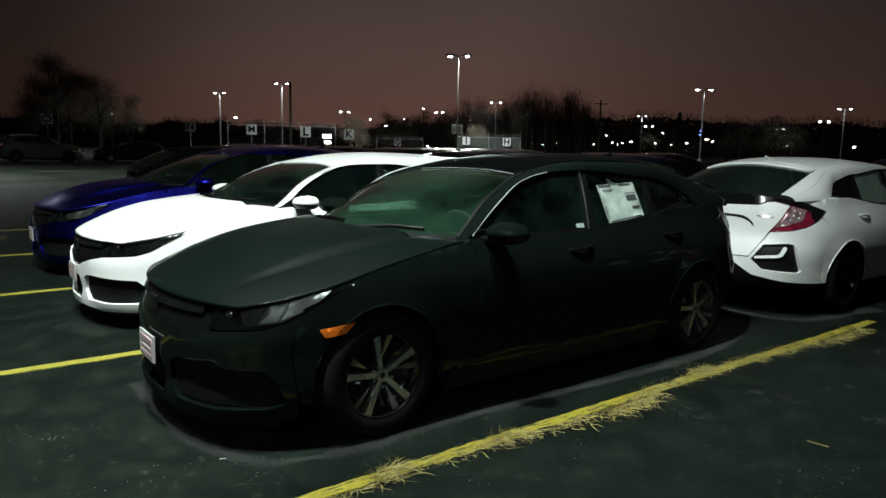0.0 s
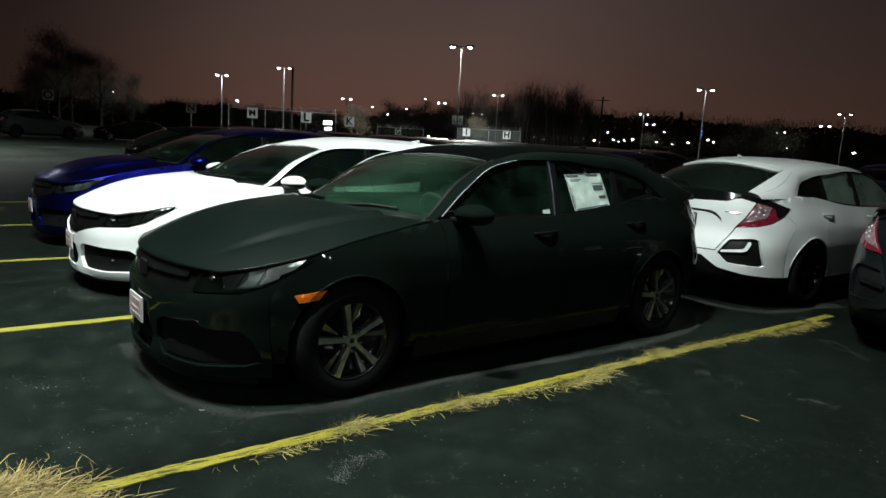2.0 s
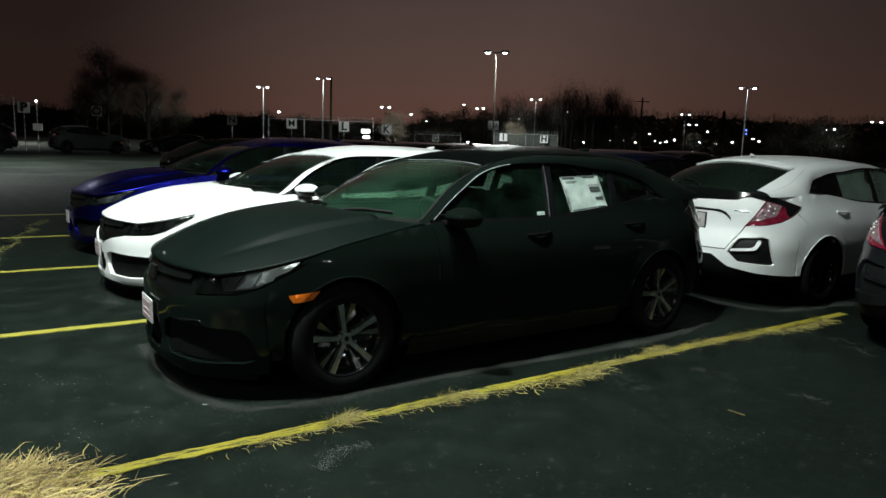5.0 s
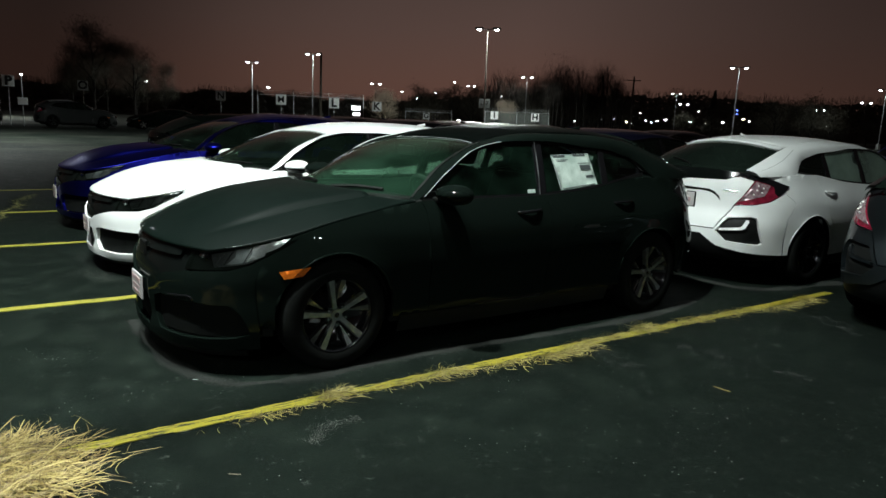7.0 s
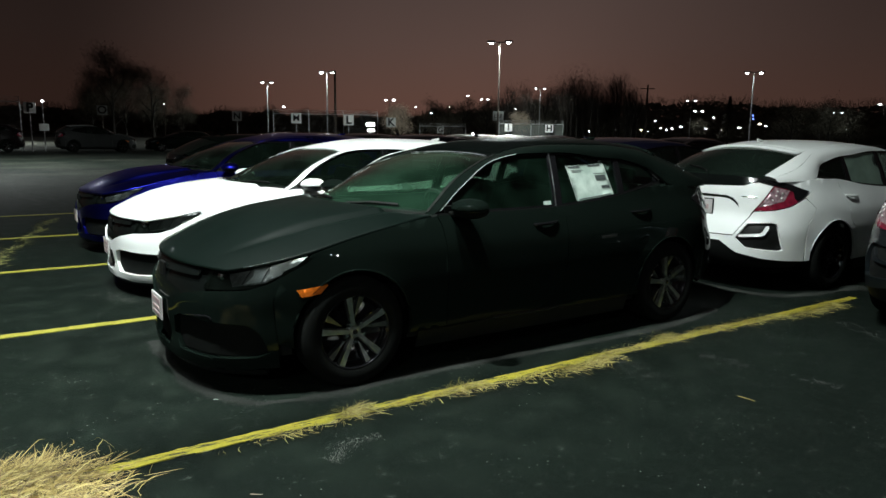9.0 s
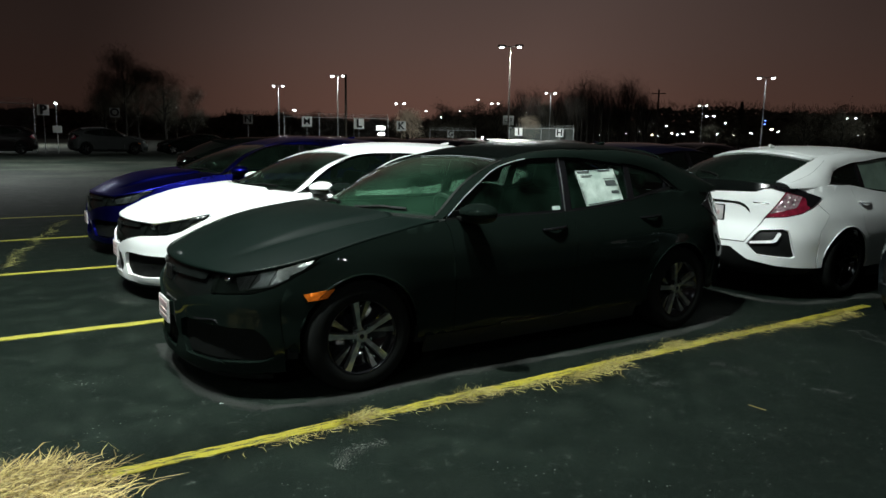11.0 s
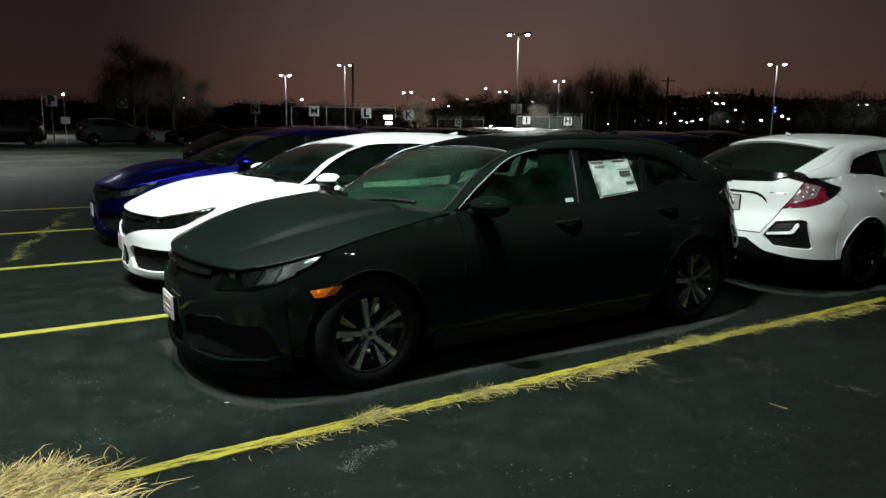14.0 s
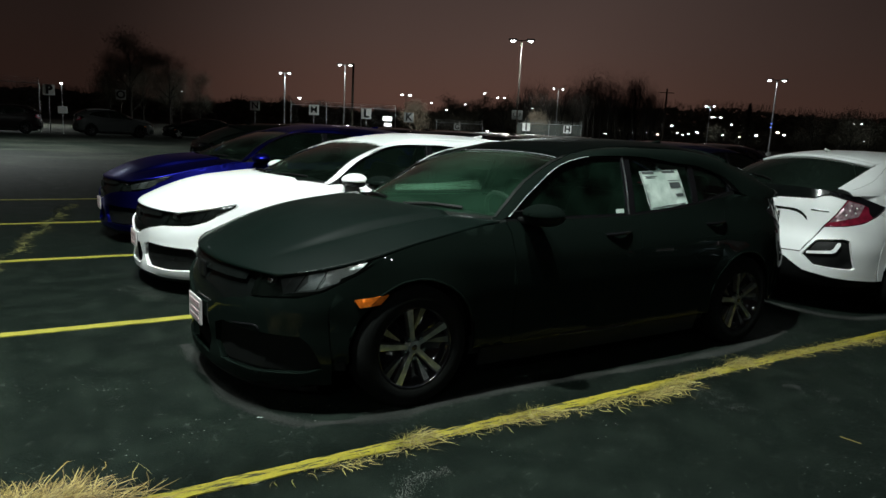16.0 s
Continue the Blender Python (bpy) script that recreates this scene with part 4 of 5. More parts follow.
    ws = sheet("windscreen", lambda u, v: screen(u, v, 0.03, 1.0), 14, 24, M_SCREEN if hero else M_SCREENDARK, car, "dew-covered green-tinted windscreen" if hero else "dark green-tinted windscreen")
    ws.visible_shadow = False
    bm = bmesh.new()
    pts = screen(np.full(16, 1.0), np.linspace(0.02, 0.98, 16)) + np.array((0, 0, 0.006))
    tube(bm, pts, 0.002, 6)
    part("header_strip", bm, M_STEEL if hero else M_TRIM, ws)
    sheet("cowl", lambda u, v: screen(u, v, -0.02, 0.035) - np.array((-0.02, 0, 0.02)), 2, 20, M_UNDER, car)
    for y0, y1 in ((-0.24, -0.58), (0.34, -0.02)):
        bm = bmesh.new()
        pts = [screen(np.array([t]), np.array([(y / 0.735 + 1) / 2]))[0] + np.array((0, 0, 0.018)) for t, y in ((0.02, y0), (0.055, y0 * 0.5 + y1 * 0.5), (0.05, y1))]
        tube(bm, pts, 0.010, 6)
        part("wiper", bm, M_TRIM, car)
    # roof
    r_c = smoothed([(0.0, 1.25, 1.304), (0.1, 1.36, 1.352), (0.25, 1.55, 1.398), (0.5, 1.97, 1.422), (0.8, 2.50, 1.410), (1.0, 2.92, 1.368)])
    r_e = smoothed([(0.0, 1.18, 0.515, 1.286), (0.1, 1.29, 0.530, 1.324), (0.25, 1.52, 0.555, 1.362), (0.5, 1.95, 0.568, 1.378), (0.8, 2.45, 0.560, 1.352), (1.0, 2.80, 0.535, 1.298)])

    def roof(u, v):
        v = v * 2 - 1
        c, e = r_c(u), r_e(u)
        a = abs(v)
        return np.stack((c[..., 0] + (e[..., 0] - c[..., 0]) * a ** 2, e[..., 1] * v, c[..., 1] + (e[..., 2] - c[..., 1]) * a ** 2.4), -1)
    sheet("roof", roof, 16, 24, roof_paint or paint, car, thick=0.02)
    sheet("headliner", lambda u, v: roof(u, 0.03 + 0.94 * v) - np.array((0, 0, 0.03)), 10, 12, M_CABIN, car)
    bm = bmesh.new()
    box(bm, 2.66, 0, 1.409, 0.11, 0.022, 0.030, 0.009, Matrix.Rotation(radians(-12), 3, "Y"))
    part("antenna_fin", bm, paint, car)
    # tailgate glass with its frame
    def rear_glass(u, v, m=0.0):
        v = (v * 2 - 1) * (1 - m)
        t = u * (1 - m) + m * 0.4
        x = (2.92 - 0.12 * v * v) * (1 - t) + (3.505 - 0.06 * v * v) * t
        y = v * (0.535 * (1 - t) + 0.555 * t)
        z = (1.366 - 0.068 * v * v) * (1 - t) + (1.088 - 0.012 * v * v) * t + 0.025 * np.sin(math.pi * t)
        return np.stack((x, y, z), -1)
    rg = sheet("rear_window", lambda u, v: rear_glass(u, v), 10, 20, M_REARPANE, car, "dark dewy rear window")
    rg.visible_shadow = False
    sheet("roof_spoiler", lambda u, v: rear_glass(u * 0.10 - 0.01, v) + np.array((0.015, 0, 0.012)), 3, 20, paint, car, thick=0.02)
    bm = bmesh.new()
    arm = [rear_glass(np.array([t]), np.array([v]))[0] + np.array((0.012, 0, 0.014)) for t, v in ((0.99, 0.50), (0.93, 0.47), (0.86, 0.36), (0.82, 0.24))]
    tube(bm, arm, 0.007, 6)
    part("rear_wiper", bm, M_TRIM, rg)
    # side glass, pillars, rails
    belt = [(0.60, 0.960), (1.1, 0.956), (1.5, 0.960), (1.85, 0.977), (2.2, 1.010), (2.45, 1.045), (2.76, 1.092)]
    head = [(2.77, 1.110), (2.70, 1.170), (2.46, 1.240), (2.1, 1.286), (1.75, 1.314), (1.45, 1.314), (1.24, 1.300), (1.014, 1.238), (0.867, 1.152), (0.735, 1.065)]
    belt_z = smoothed([(x, z) for x, z in belt])
    head_z = smoothed([(x, z) for x, z in ([(0.61, 0.968)] + list(reversed(head)))])
    rail_in = smoothed([(0.0, 0.535, 0.74, 0.954), (0.10, 0.62, 0.708, 1.016), (0.28, 0.90, 0.614, 1.195), (0.38, 1.18, 0.515, 1.287), (0.46, 1.38, 0.541, 1.343), (0.58, 1.75, 0.563, 1.374), (0.70, 2.15, 0.566, 1.372), (0.82, 2.50, 0.557, 1.348), (0.90, 2.80, 0.535, 1.300), (0.95, 3.10, 0.546, 1.205), (1.0, 3.43, 0.555, 1.095)])
    rail_out = smoothed([(0.0, 0.56, 0.955), (0.10, 0.65, 1.005), (0.28, 0.915, 1.186), (0.38, 1.16, 1.284), (0.46, 1.36, 1.316), (0.58, 1.70, 1.321), (0.70, 2.10, 1.285), (0.82, 2.48, 1.240), (0.875, 2.71, 1.165), (0.90, 2.80, 1.086), (0.92, 2.88, 1.056), (0.95, 3.00, 1.050), (1.0, 3.36, 1.038)])
    for sd in (1, -1):
        flank = lambda x, z: np.stack((x, -sd * glass_y(x, z), z), -1)

        def rail(u, v):
            a, b = rail_in(u), rail_out(u)
            bp = np.stack((b[..., 0], glass_y(b[..., 0], b[..., 1]) + 0.010, b[..., 1]), -1)
            wing_y = np.abs(skin(np.interp(b[..., 0], _dx, _dense), b[..., 1])[..., 1]) - 0.004
            bp[..., 1] += (wing_y - bp[..., 1]) * ease((u - 0.85) / 0.10)
            p = a + (bp - a) * v[..., None]
            bul = np.sin(math.pi * v) * (0.012 + 0.008 * ease((u - 0.40) / 0.12) + 0.012 * ease((u - 0.82) / 0.08) * ease((1 - u) / 0.06))
            p[..., 1] += bul
            p[..., 2] += bul * 0.6 * ease((u - 0.40) / 0.12)
            p[..., 1] *= -sd
            return p
        def shoulder(u, v):
            x = 0.64 + 2.42 * u
            zt, zb = top_z(x), belt_z(np.minimum(x, 2.76)) - 0.016
            yo = np.abs(skin(np.interp(x, _dx, _dense), zt)[..., 1]) - 0.004
            yi = glass_y(x, zb) - 0.004
            return np.stack((x, -sd * (yo + (yi - yo) * v), zt - 0.003 + (zb - zt) * v), -1)
        sheet("shoulder", shoulder, 40, 3, paint, car)
        rl = sheet("roof_rail", rail, 60, 8, paint, car)

        def liner(u, v):
            p = rail(u * 0.93 + 0.01, 0.06 + 0.88 * v)
            return p + (np.array((1.8, 0, 0.75)) - p) * 0.030
        sheet("pillar_liner", liner, 40, 4, M_CABIN, rl)
        sheet("screen_seal", lambda u, v: rail(0.02 + 0.37 * u, 0.01 + 0.17 * v) + np.array((-0.003, 0, 0.003)), 24, 3, M_TRIM, rl)
        sheet("tailgate_gap", lambda u, v: rail(0.885 + 0.108 * u, 0.22 + 0.27 * u + 0.008 * v) + np.array((0, -sd * 0.002, 0.002)), 16, 2, M_UNDER, rl)
        b_lo, b_hi = 1.565, 1.625
        def run(x0, x1, fz, n=8):
            return [(x0 + (x1 - x0) * i / n, float(fz(x0 + (x1 - x0) * i / n))) for i in range(n + 1)]
        dlo = run(0.605, 2.77, belt_z, 16) + list(reversed(run(0.625, 2.76, head_z, 26)))
        panel("window_surround", dlo, flank, M_GLOSS, car, holes=[shrunk(run(0.70, b_lo, belt_z) + list(reversed(run(0.72, b_lo + 0.03, head_z, 14))), 0.012), shrunk(run(b_hi, 2.24, belt_z) + list(reversed(run(b_hi + 0.03, 2.26, head_z))), 0.012), shrunk(run(2.29, 2.72, belt_z) + list(reversed(run(2.30, 2.72, head_z))), 0.010)], step=0.05, gap=0, lip=0.02, out=-0.002)
        pane_mat = M_PANEPATCH if hero and sd < 0 else glass
        p1 = panel("front_door_glass", run(0.69, b_lo + 0.005, belt_z) + list(reversed(run(0.71, b_lo + 0.035, head_z, 14))), flank, pane_mat, car, step=0.08, gap=0, lip=0, out=-0.010)
        p2 = panel("rear_door_glass", run(b_hi - 0.005, 2.245, belt_z) + list(reversed(run(b_hi + 0.025, 2.265, head_z))), flank, pane_mat, car, step=0.08, gap=0, lip=0, out=-0.010)
        p3 = panel("quarter_glass", run(2.28, 2.73, belt_z) + list(reversed(run(2.29, 2.73, head_z))), flank, glass if hero else M_PANE, car, step=0.08, gap=0, lip=0, out=-0.010)
        for p in (p1, p2, p3):
            p.visible_shadow = False
        # belt line strip and bright window edge
        bs = run(0.60, 2.77, belt_z, 20)
        panel("belt_moulding", bs + [(x, z - 0.022) for x, z in reversed(bs)], flank, M_TRIM, car, step=0.05, gap=0, out=0.008, lip=0.012)
        part_x = [(b_lo + 0.004, float(belt_z(b_lo))), (b_lo + 0.009, float(belt_z(b_lo))), (b_lo + 0.041, float(head_z(b_lo + 0.05))), (b_lo + 0.036, float(head_z(b_lo + 0.035)))]
        panel("pillar_edge", part_x, flank, M_ALLOY if hero else M_TRIM, car, step=0.05, gap=0, out=0.004, lip=0.008)
        if hero:
            ap = run(0.615, 1.30, head_z, 18)
            panel("bright_window_edge", ap + [(x + 0.002, z - 0.0025) for x, z in reversed(ap)], flank, M_BRIGHT, car, step=0.04, gap=0, out=0.012, lip=0.008, label="thin bright window edging")
        # door mirror: painted cap over a black lower shell
        def shell(zc, rz, flat, grow=1.0):
            bm = bmesh.new()
            bmesh.ops.create_uvsphere(bm, u_segments=22, v_segments=12, radius=1, matrix=Matrix.Translation((0.735, -sd * 0.955, zc)) @ Matrix.Rotation(sd * radians(-14), 4, "Z") @ Matrix.Diagonal((0.125 * grow, 0.135 * grow, rz, 1)))
            for v in bm.verts:
                if v.co.x > 0.785:
                    v.co.x = 0.785 + (v.co.x - 0.785) * 0.2
                if (v.co.z - flat) * rz0 < 0:
                    v.co.z = flat
            return bm
        rz0 = 1
        mir = part("door_mirror", shell(1.0, 0.060, 0.990), paint, car, smooth=True)
        rz0 = -1
        part("lower_shell", shell(1.0, 0.062, 0.995, 0.97), M_TRIM, mir, smooth=True)
        part("mirror_foot", boxed(0.72, -sd * 0.835, 0.955, 0.09, 0.15, 0.03, 0.01), M_TRIM, mir)
        part("sail_panel", boxed(0.70, -sd * 0.782, 0.982, 0.11, 0.02, 0.045, 0.006), M_TRIM, mir)
    # cabin
    bm = bmesh.new()
    box(bm, 1.55, 0, 0.27, 2.9, 1.5, 0.06)
    box(bm, 0.62, 0, 0.80, 0.42, 1.40, 0.26, 0.06)
    box(bm, 2.98, 0, 0.66, 0.6, 1.2, 0.72, 0.05)
    part("cabin_floor", bm, M_UNDER, car)
    for y in (-0.37, 0.37):
        seat(car, 1.30, y)
    bm = bmesh.new()
    box(bm, 2.22, 0, 0.50, 0.5, 1.24, 0.18, 0.05)
    tilt = Matrix.Rotation(radians(22), 3, "Y")
    box(bm, 2.54, 0, 0.80, 0.14, 1.24, 0.56, 0.05, tilt)
    for y in (-0.38, 0.38):
        box(bm, 2.66, y, 1.12, 0.09, 0.24, 0.13, 0.04, tilt)
    part("rear_bench", bm, M_CABIN, car, "dark cloth rear bench")
    bm = bmesh.new()
    ring = Matrix.Translation((0.92, -0.37, 0.90)) @ Matrix.Rotation(radians(65), 4, "Y")
    for i in range(24):
        a, b = 2 * math.pi * i / 24, 2 * math.pi * (i + 1) / 24
        rod(bm, ring @ Vector((0.18 * math.cos(a), 0.18 * math.sin(a), 0)), ring @ Vector((0.18 * math.cos(b), 0.18 * math.sin(b), 0)), 0.015, seg=6)
    box(bm, 0.91, -0.37, 0.90, 0.05, 0.30, 0.04, 0.01)
    part("steering_wheel", bm, M_CABIN, car)
    part("rear_view_mirror", boxed(0.97, 0, 1.215, 0.03, 0.22, 0.065, 0.012), M_TRIM, car)
    bm = bmesh.new()
    box(bm, 1.35, 0, 0.22, 3.9, 1.30, 0.10, 0.03)
    part("underbody", bm, M_UNDER, car)
    return car


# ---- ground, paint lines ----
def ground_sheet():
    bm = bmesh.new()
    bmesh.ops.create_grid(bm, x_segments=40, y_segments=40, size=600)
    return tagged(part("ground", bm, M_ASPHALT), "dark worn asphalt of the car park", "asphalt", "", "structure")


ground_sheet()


def stripe(name, x0, x1, y, w, material, label):
    bm = bmesh.new()
    n = int((x1 - x0) / 0.05)
    rng = random.Random(int(y * 100) + 7)
    rows = []
    for i in range(n + 1):
        x = x0 + (x1 - x0) * i / n
        a, b = rng.uniform(-0.006, 0.006), rng.uniform(-0.006, 0.006)
        rows.append([bm.verts.new((x, y + yy, zz)) for yy, zz in ((-w / 2 + a, 0.0), (-w / 2 + a, 0.005), (w / 2 + b, 0.005), (w / 2 + b, 0.0))])
    for p, q in zip(rows, rows[1:]):
        for k in range(3):
            bm.faces.new((p[k], q[k], q[k + 1], p[k + 1]))
    bmesh.ops.recalc_face_normals(bm, faces=bm.faces)
    return tagged(part(name, bm, material), label, "road marking", "bay lines", "structure")


for y in (-0.32, 2.18, 4.76, 7.32, 10.1):
    stripe("bay_line", -7.0, 4.9, y, 0.078 if y < 0 else 0.090, M_YELLOWWORN if y == -0.32 else M_YELLOW, "worn yellow painted bay line on asphalt")

# ---- cars ----
black = compact_car("black five-door hatchback with dew on its bonnet", M_BLACK, (0, 0.90, 0), 0, hero=True, step=0.045, top=M_BLACKDEW, roof_paint=M_BLACKTOP, glass=M_PANEHERO, tail_lens=M_TAILPALE)
white = compact_car("white compact car with black grille band, parked in its bay", M_WHITE, (0.09, 3.46, 0), 0, step=0.05)
white.scale = (1, 1, 0.97)
blue = compact_car("bright blue compact car parked beside a white one", M_BLUE, (0.12, 6.03, 0), 0, step=0.06)
hatch = compact_car("white hatchback seen from its tail, red tail lamps", M_WHITE, (7.75, 0.86, 0), 180, step=0.05, glass=M_PANEDEW, spoke=M_GLOSS)
grey = compact_car("dark grey hatchback parked tail out", M_GREY, (7.32, -1.57, 0), 180, step=0.06)


def light_pole(x, y, h, turn=0.0, lens=None, shaft=None, label="tall grey pole with two lit lamp heads", spread=0.70, r=0.065, group="car park lamps", lens_w=0.31, foot=None):
    p = thing("lamp_post", label, "lamp post", (x, y, 0), turn, group)
    part("base", rod(bmesh.new(), (0, 0, 0), (0, 0, 0.7), 0.28, 0.26, 16), foot or M_STEEL, p)
    part("pole", rod(bmesh.new(), (0, 0, 0.7), (0, 0, h), r, r * 0.7, 10), shaft or M_POLE, p)
    part("arm", rod(bmesh.new(), (-spread, 0, h), (spread, 0, h), 0.035, seg=8), M_POLE, p)
    for sx in (-1, 1):
        hd = part("lamp_head", boxed(sx * spread, 0, h + 0.06, 0.62, 0.36, 0.16, 0.05), M_POLE, p)
        part("lens", boxed(sx * spread, 0, h - 0.06, lens_w, 0.30, 0.13, 0.055), lens or M_LAMP, hd)
    return p


for x, y, h in POLES:
    light_pole(x, y, h, -45 if x > 0 else 75, None, M_WOODPOLE if 33 < x < 34 else M_DARKPOLE if x < 0 else None, foot=M_WOODPOLE if x < 0 else None)
light_pole(NEAR_POLE[0], NEAR_POLE[1], 8.6, 0, lens_w=0.13)
# posts for the added fill lamps, never in view
for x, y in FILL_POLES:
    light_pole(x, y, 8.6, 0)


# the price sheet and a small tag on the black car's glass
def on_black_glass(x, z):
    return np.stack((x, -glass_y(x, z), z), -1)


price = panel("price_sheet", [(1.740, 1.228), (2.135, 1.242), (2.182, 1.008), (1.787, 0.980)], on_black_glass, M_PAPER, black, step=0.05, gap=0, lip=0.002, out=-0.006, label="printed white price sheet")
for q in ([(1.755, 1.224), (1.875, 1.227), (1.878, 1.212), (1.758, 1.209)], [(1.960, 1.231), (2.090, 1.234), (2.093, 1.222), (1.962, 1.219)], [(2.010, 1.158), (2.122, 1.161), (2.132, 1.124), (2.020, 1.120)],
          [(2.060, 1.086), (2.140, 1.089), (2.145, 1.070), (2.065, 1.067)], [(1.805, 0.998), (2.150, 1.027), (2.152, 1.021), (1.805, 0.992)],
          [(1.742, 1.226), (2.133, 1.240), (2.134, 1.236), (1.743, 1.222)], [(1.742, 1.226), (1.746, 1.226), (1.791, 0.984), (1.787, 0.984)], [(2.129, 1.240), (2.133, 1.240), (2.179, 1.010), (2.175, 1.010)],
          [(2.000, 1.172), (2.128, 1.175), (2.128, 1.171), (2.000, 1.168)], [(1.782, 1.196), (1.900, 1.200), (1.901, 1.196), (1.783, 1.192)], [(1.785, 1.186), (1.880, 1.189), (1.881, 1.185), (1.786, 1.182)]):
    panel("print_bar", q, on_black_glass, M_INK, price, step=0.05, gap=0, lip=0, out=-0.004)
panel("window_tag", [(1.468, 0.998), (1.535, 1.000), (1.538, 0.974), (1.468, 0.974)], on_black_glass, M_PAPER, black, step=0.05, gap=0, lip=0.001, out=-0.006, label="small white window tag")

# the other cars of the two rows, and beyond
dark = compact_car("black low car parked tail out beyond the blue one", M_BLACK, (4.45, 8.65, 0), 180, step=0.08, tail_lens=M_GLOSS)
dark.scale = (1, 1, 0.98)
navy = compact_car("dark blue hatchback parked tail out", M_DARKBLUE, (7.85, 3.46, 0), 180, step=0.08)
silver = compact_car("silver hatchback parked in a row farther back", M_SILVER, (12.1, 14.07, 0), 0, step=0.08)
pale = compact_car("white hatchback parked in a row farther back", M_WHITE, (17.5, 24.9, 0), 0, step=0.08)
for y, ob in ((6.03, grey), (8.65, navy), (11.2, grey)):
    copy_thing(ob, pose(7.9, y, 0, 0, 0, 180))
copy_thing(navy, pose(7.8, 13.8, 0, 0, 0, 180))
copy_thing(grey, pose(8.1, 16.4, 0, 0, 0, 180))
blue_far = compact_car("bright blue hatchback with misted side windows", M_BLUEFLAT, (17.5, 4.50, 0), 0, step=0.08, glass=M_PANEMIST)
copy_thing(silver, pose(12.1, 19.0, 0))
copy_thing(pale, pose(17.5, 22.65, 0))
copy_thing(navy, pose(12.1, 8.65, 0))
red = compact_car("dark red car parked along the fence", M_RED, (-2.9, 46.5, 0), 0, step=0.1, spoke=M_TRIM)
suv = compact_car("car", M_SILVERDIM, (6.2, 46.3, 0), 180, step=0.1, spoke=M_TRIM, roof_paint=M_SILVER)
tagged(suv, "dull silver tall estate car parked tail out along the fence", "car")
for ob in (red, suv):
    ob.scale = (1.04, 1.04, 1.2)
blk = copy_thing(dark, pose(8.8, 47.5, 0, 0, 0, 0))
tagged(blk, "dark car parked along the far edge", "car")


# ---- dry grass ----
def blades(name, spots, label, seed, material=M_STRAW, dense=1.0):
    """Dry blades lying over one another: spots are (x, y, spread x, spread y, count, length, lift, heading)."""
    rng = random.Random(seed)
    verts, faces = [], []
    for cx, cy, sx, sy, n, length, lift, *way in spots:
        for _ in range(int(n * dense)):
            gx, gy = rng.gauss(0, 0.5), rng.gauss(0, 0.5)
            x, y = cx + gx * sx, cy + gy * sy
            a = rng.gauss(way[0], 1.0) + rng.choice((0, 0, math.pi)) if way else rng.uniform(0, 2 * math.pi)
            ln = length * rng.uniform(0.4, 1.35)
            mound = lift * max(0.0, 1 - 0.8 * (gx * gx + gy * gy))
            z = 0.004 + mound * rng.random() ** 0.7
            rise = lift * rng.uniform(-0.5, 1.0)
            curl = rng.uniform(-0.13, 0.13) * ln
            w = rng.uniform(0.0007, 0.0019)
            d, s = Vector((math.cos(a), math.sin(a), 0)), Vector((-math.sin(a), math.cos(a), 0))
            bow = rng.uniform(-0.75, 0.75) * ln
            k = len(verts)
            for t, wd in ((0, 0.8), (0.25, 1.0), (0.5, 1.0), (0.78, 0.8)):
                p = Vector((x, y, z)) + d * ln * t + s * (bow * t * t + curl * math.sin(4.5 * t)) + Vector((0, 0, rise * t))
                p.z = max(0.006, p.z)
                verts += [tuple(p - s * w * wd), tuple(p + s * w * wd + Vector((0, 0, w)))]
            p = Vector((x, y, z)) + d * ln + s * (bow - 0.97 * curl) + Vector((0, 0, rise * rng.uniform(0.5, 1.0)))
            verts.append((p.x, p.y, max(0.005, p.z)))
            faces += [(k, k + 1, k + 3, k + 2), (k + 2, k + 3, k + 5, k + 4), (k + 4, k + 5, k + 7, k + 6), (k + 6, k + 7, k + 8)]
    me = bpy.data.meshes.new(name)
    me.from_pydata(verts, [], faces)
    return tagged(link(name, me, material), label, "dry grass", "", "stuff")


blades("straw_heap", [(-1.92, -0.37, 0.40, 0.24, 3600, 0.13, 0.075), (-1.69, -0.62, 0.26, 0.20, 1300, 0.13, 0.05), (-2.38, -0.37, 0.5, 0.26, 3200, 0.14, 0.08), (-1.69, -0.26, 0.22, 0.13, 900, 0.12, 0.055),
                      (-1.51, -0.45, 0.20, 0.18, 360, 0.12, 0.03), (-2.1, -0.80, 0.5, 0.22, 500, 0.14, 0.04), (-1.81, -0.46, 0.36, 0.28, 90, 0.18, 0.08, -0.3)],
       "heap of dry straw-coloured grass on the asphalt", 3, dense=1.25)
LINE_TUFTS = [(-0.2, -0.342, 0.128, 0.063, 221, 0.088, 0.033), (-0.55, -0.392, 0.28, 0.036, 143, 0.064, 0.014), (0.15, -0.352, 0.24, 0.045, 156, 0.056, 0.011), (0.5, -0.352, 0.176, 0.054, 247, 0.08, 0.028), (0.95, -0.402, 0.4, 0.045, 221, 0.064, 0.017), (1.35, -0.442, 0.24, 0.054, 390, 0.08, 0.028), (1.55, -0.382, 0.16, 0.054, 208, 0.072, 0.028), (1.9, -0.322, 0.32, 0.045, 221, 0.072, 0.017), (2.28, -0.292, 0.128, 0.054, 195, 0.088, 0.033), (2.8, -0.322, 0.48, 0.054, 338, 0.072, 0.022), (3.4, -0.352, 0.4, 0.054, 286, 0.072, 0.017), (4, -0.422, 0.32, 0.054, 338, 0.08, 0.022), (4.35, -0.402, 0.096, 0.072, 169, 0.104, 0.033)]
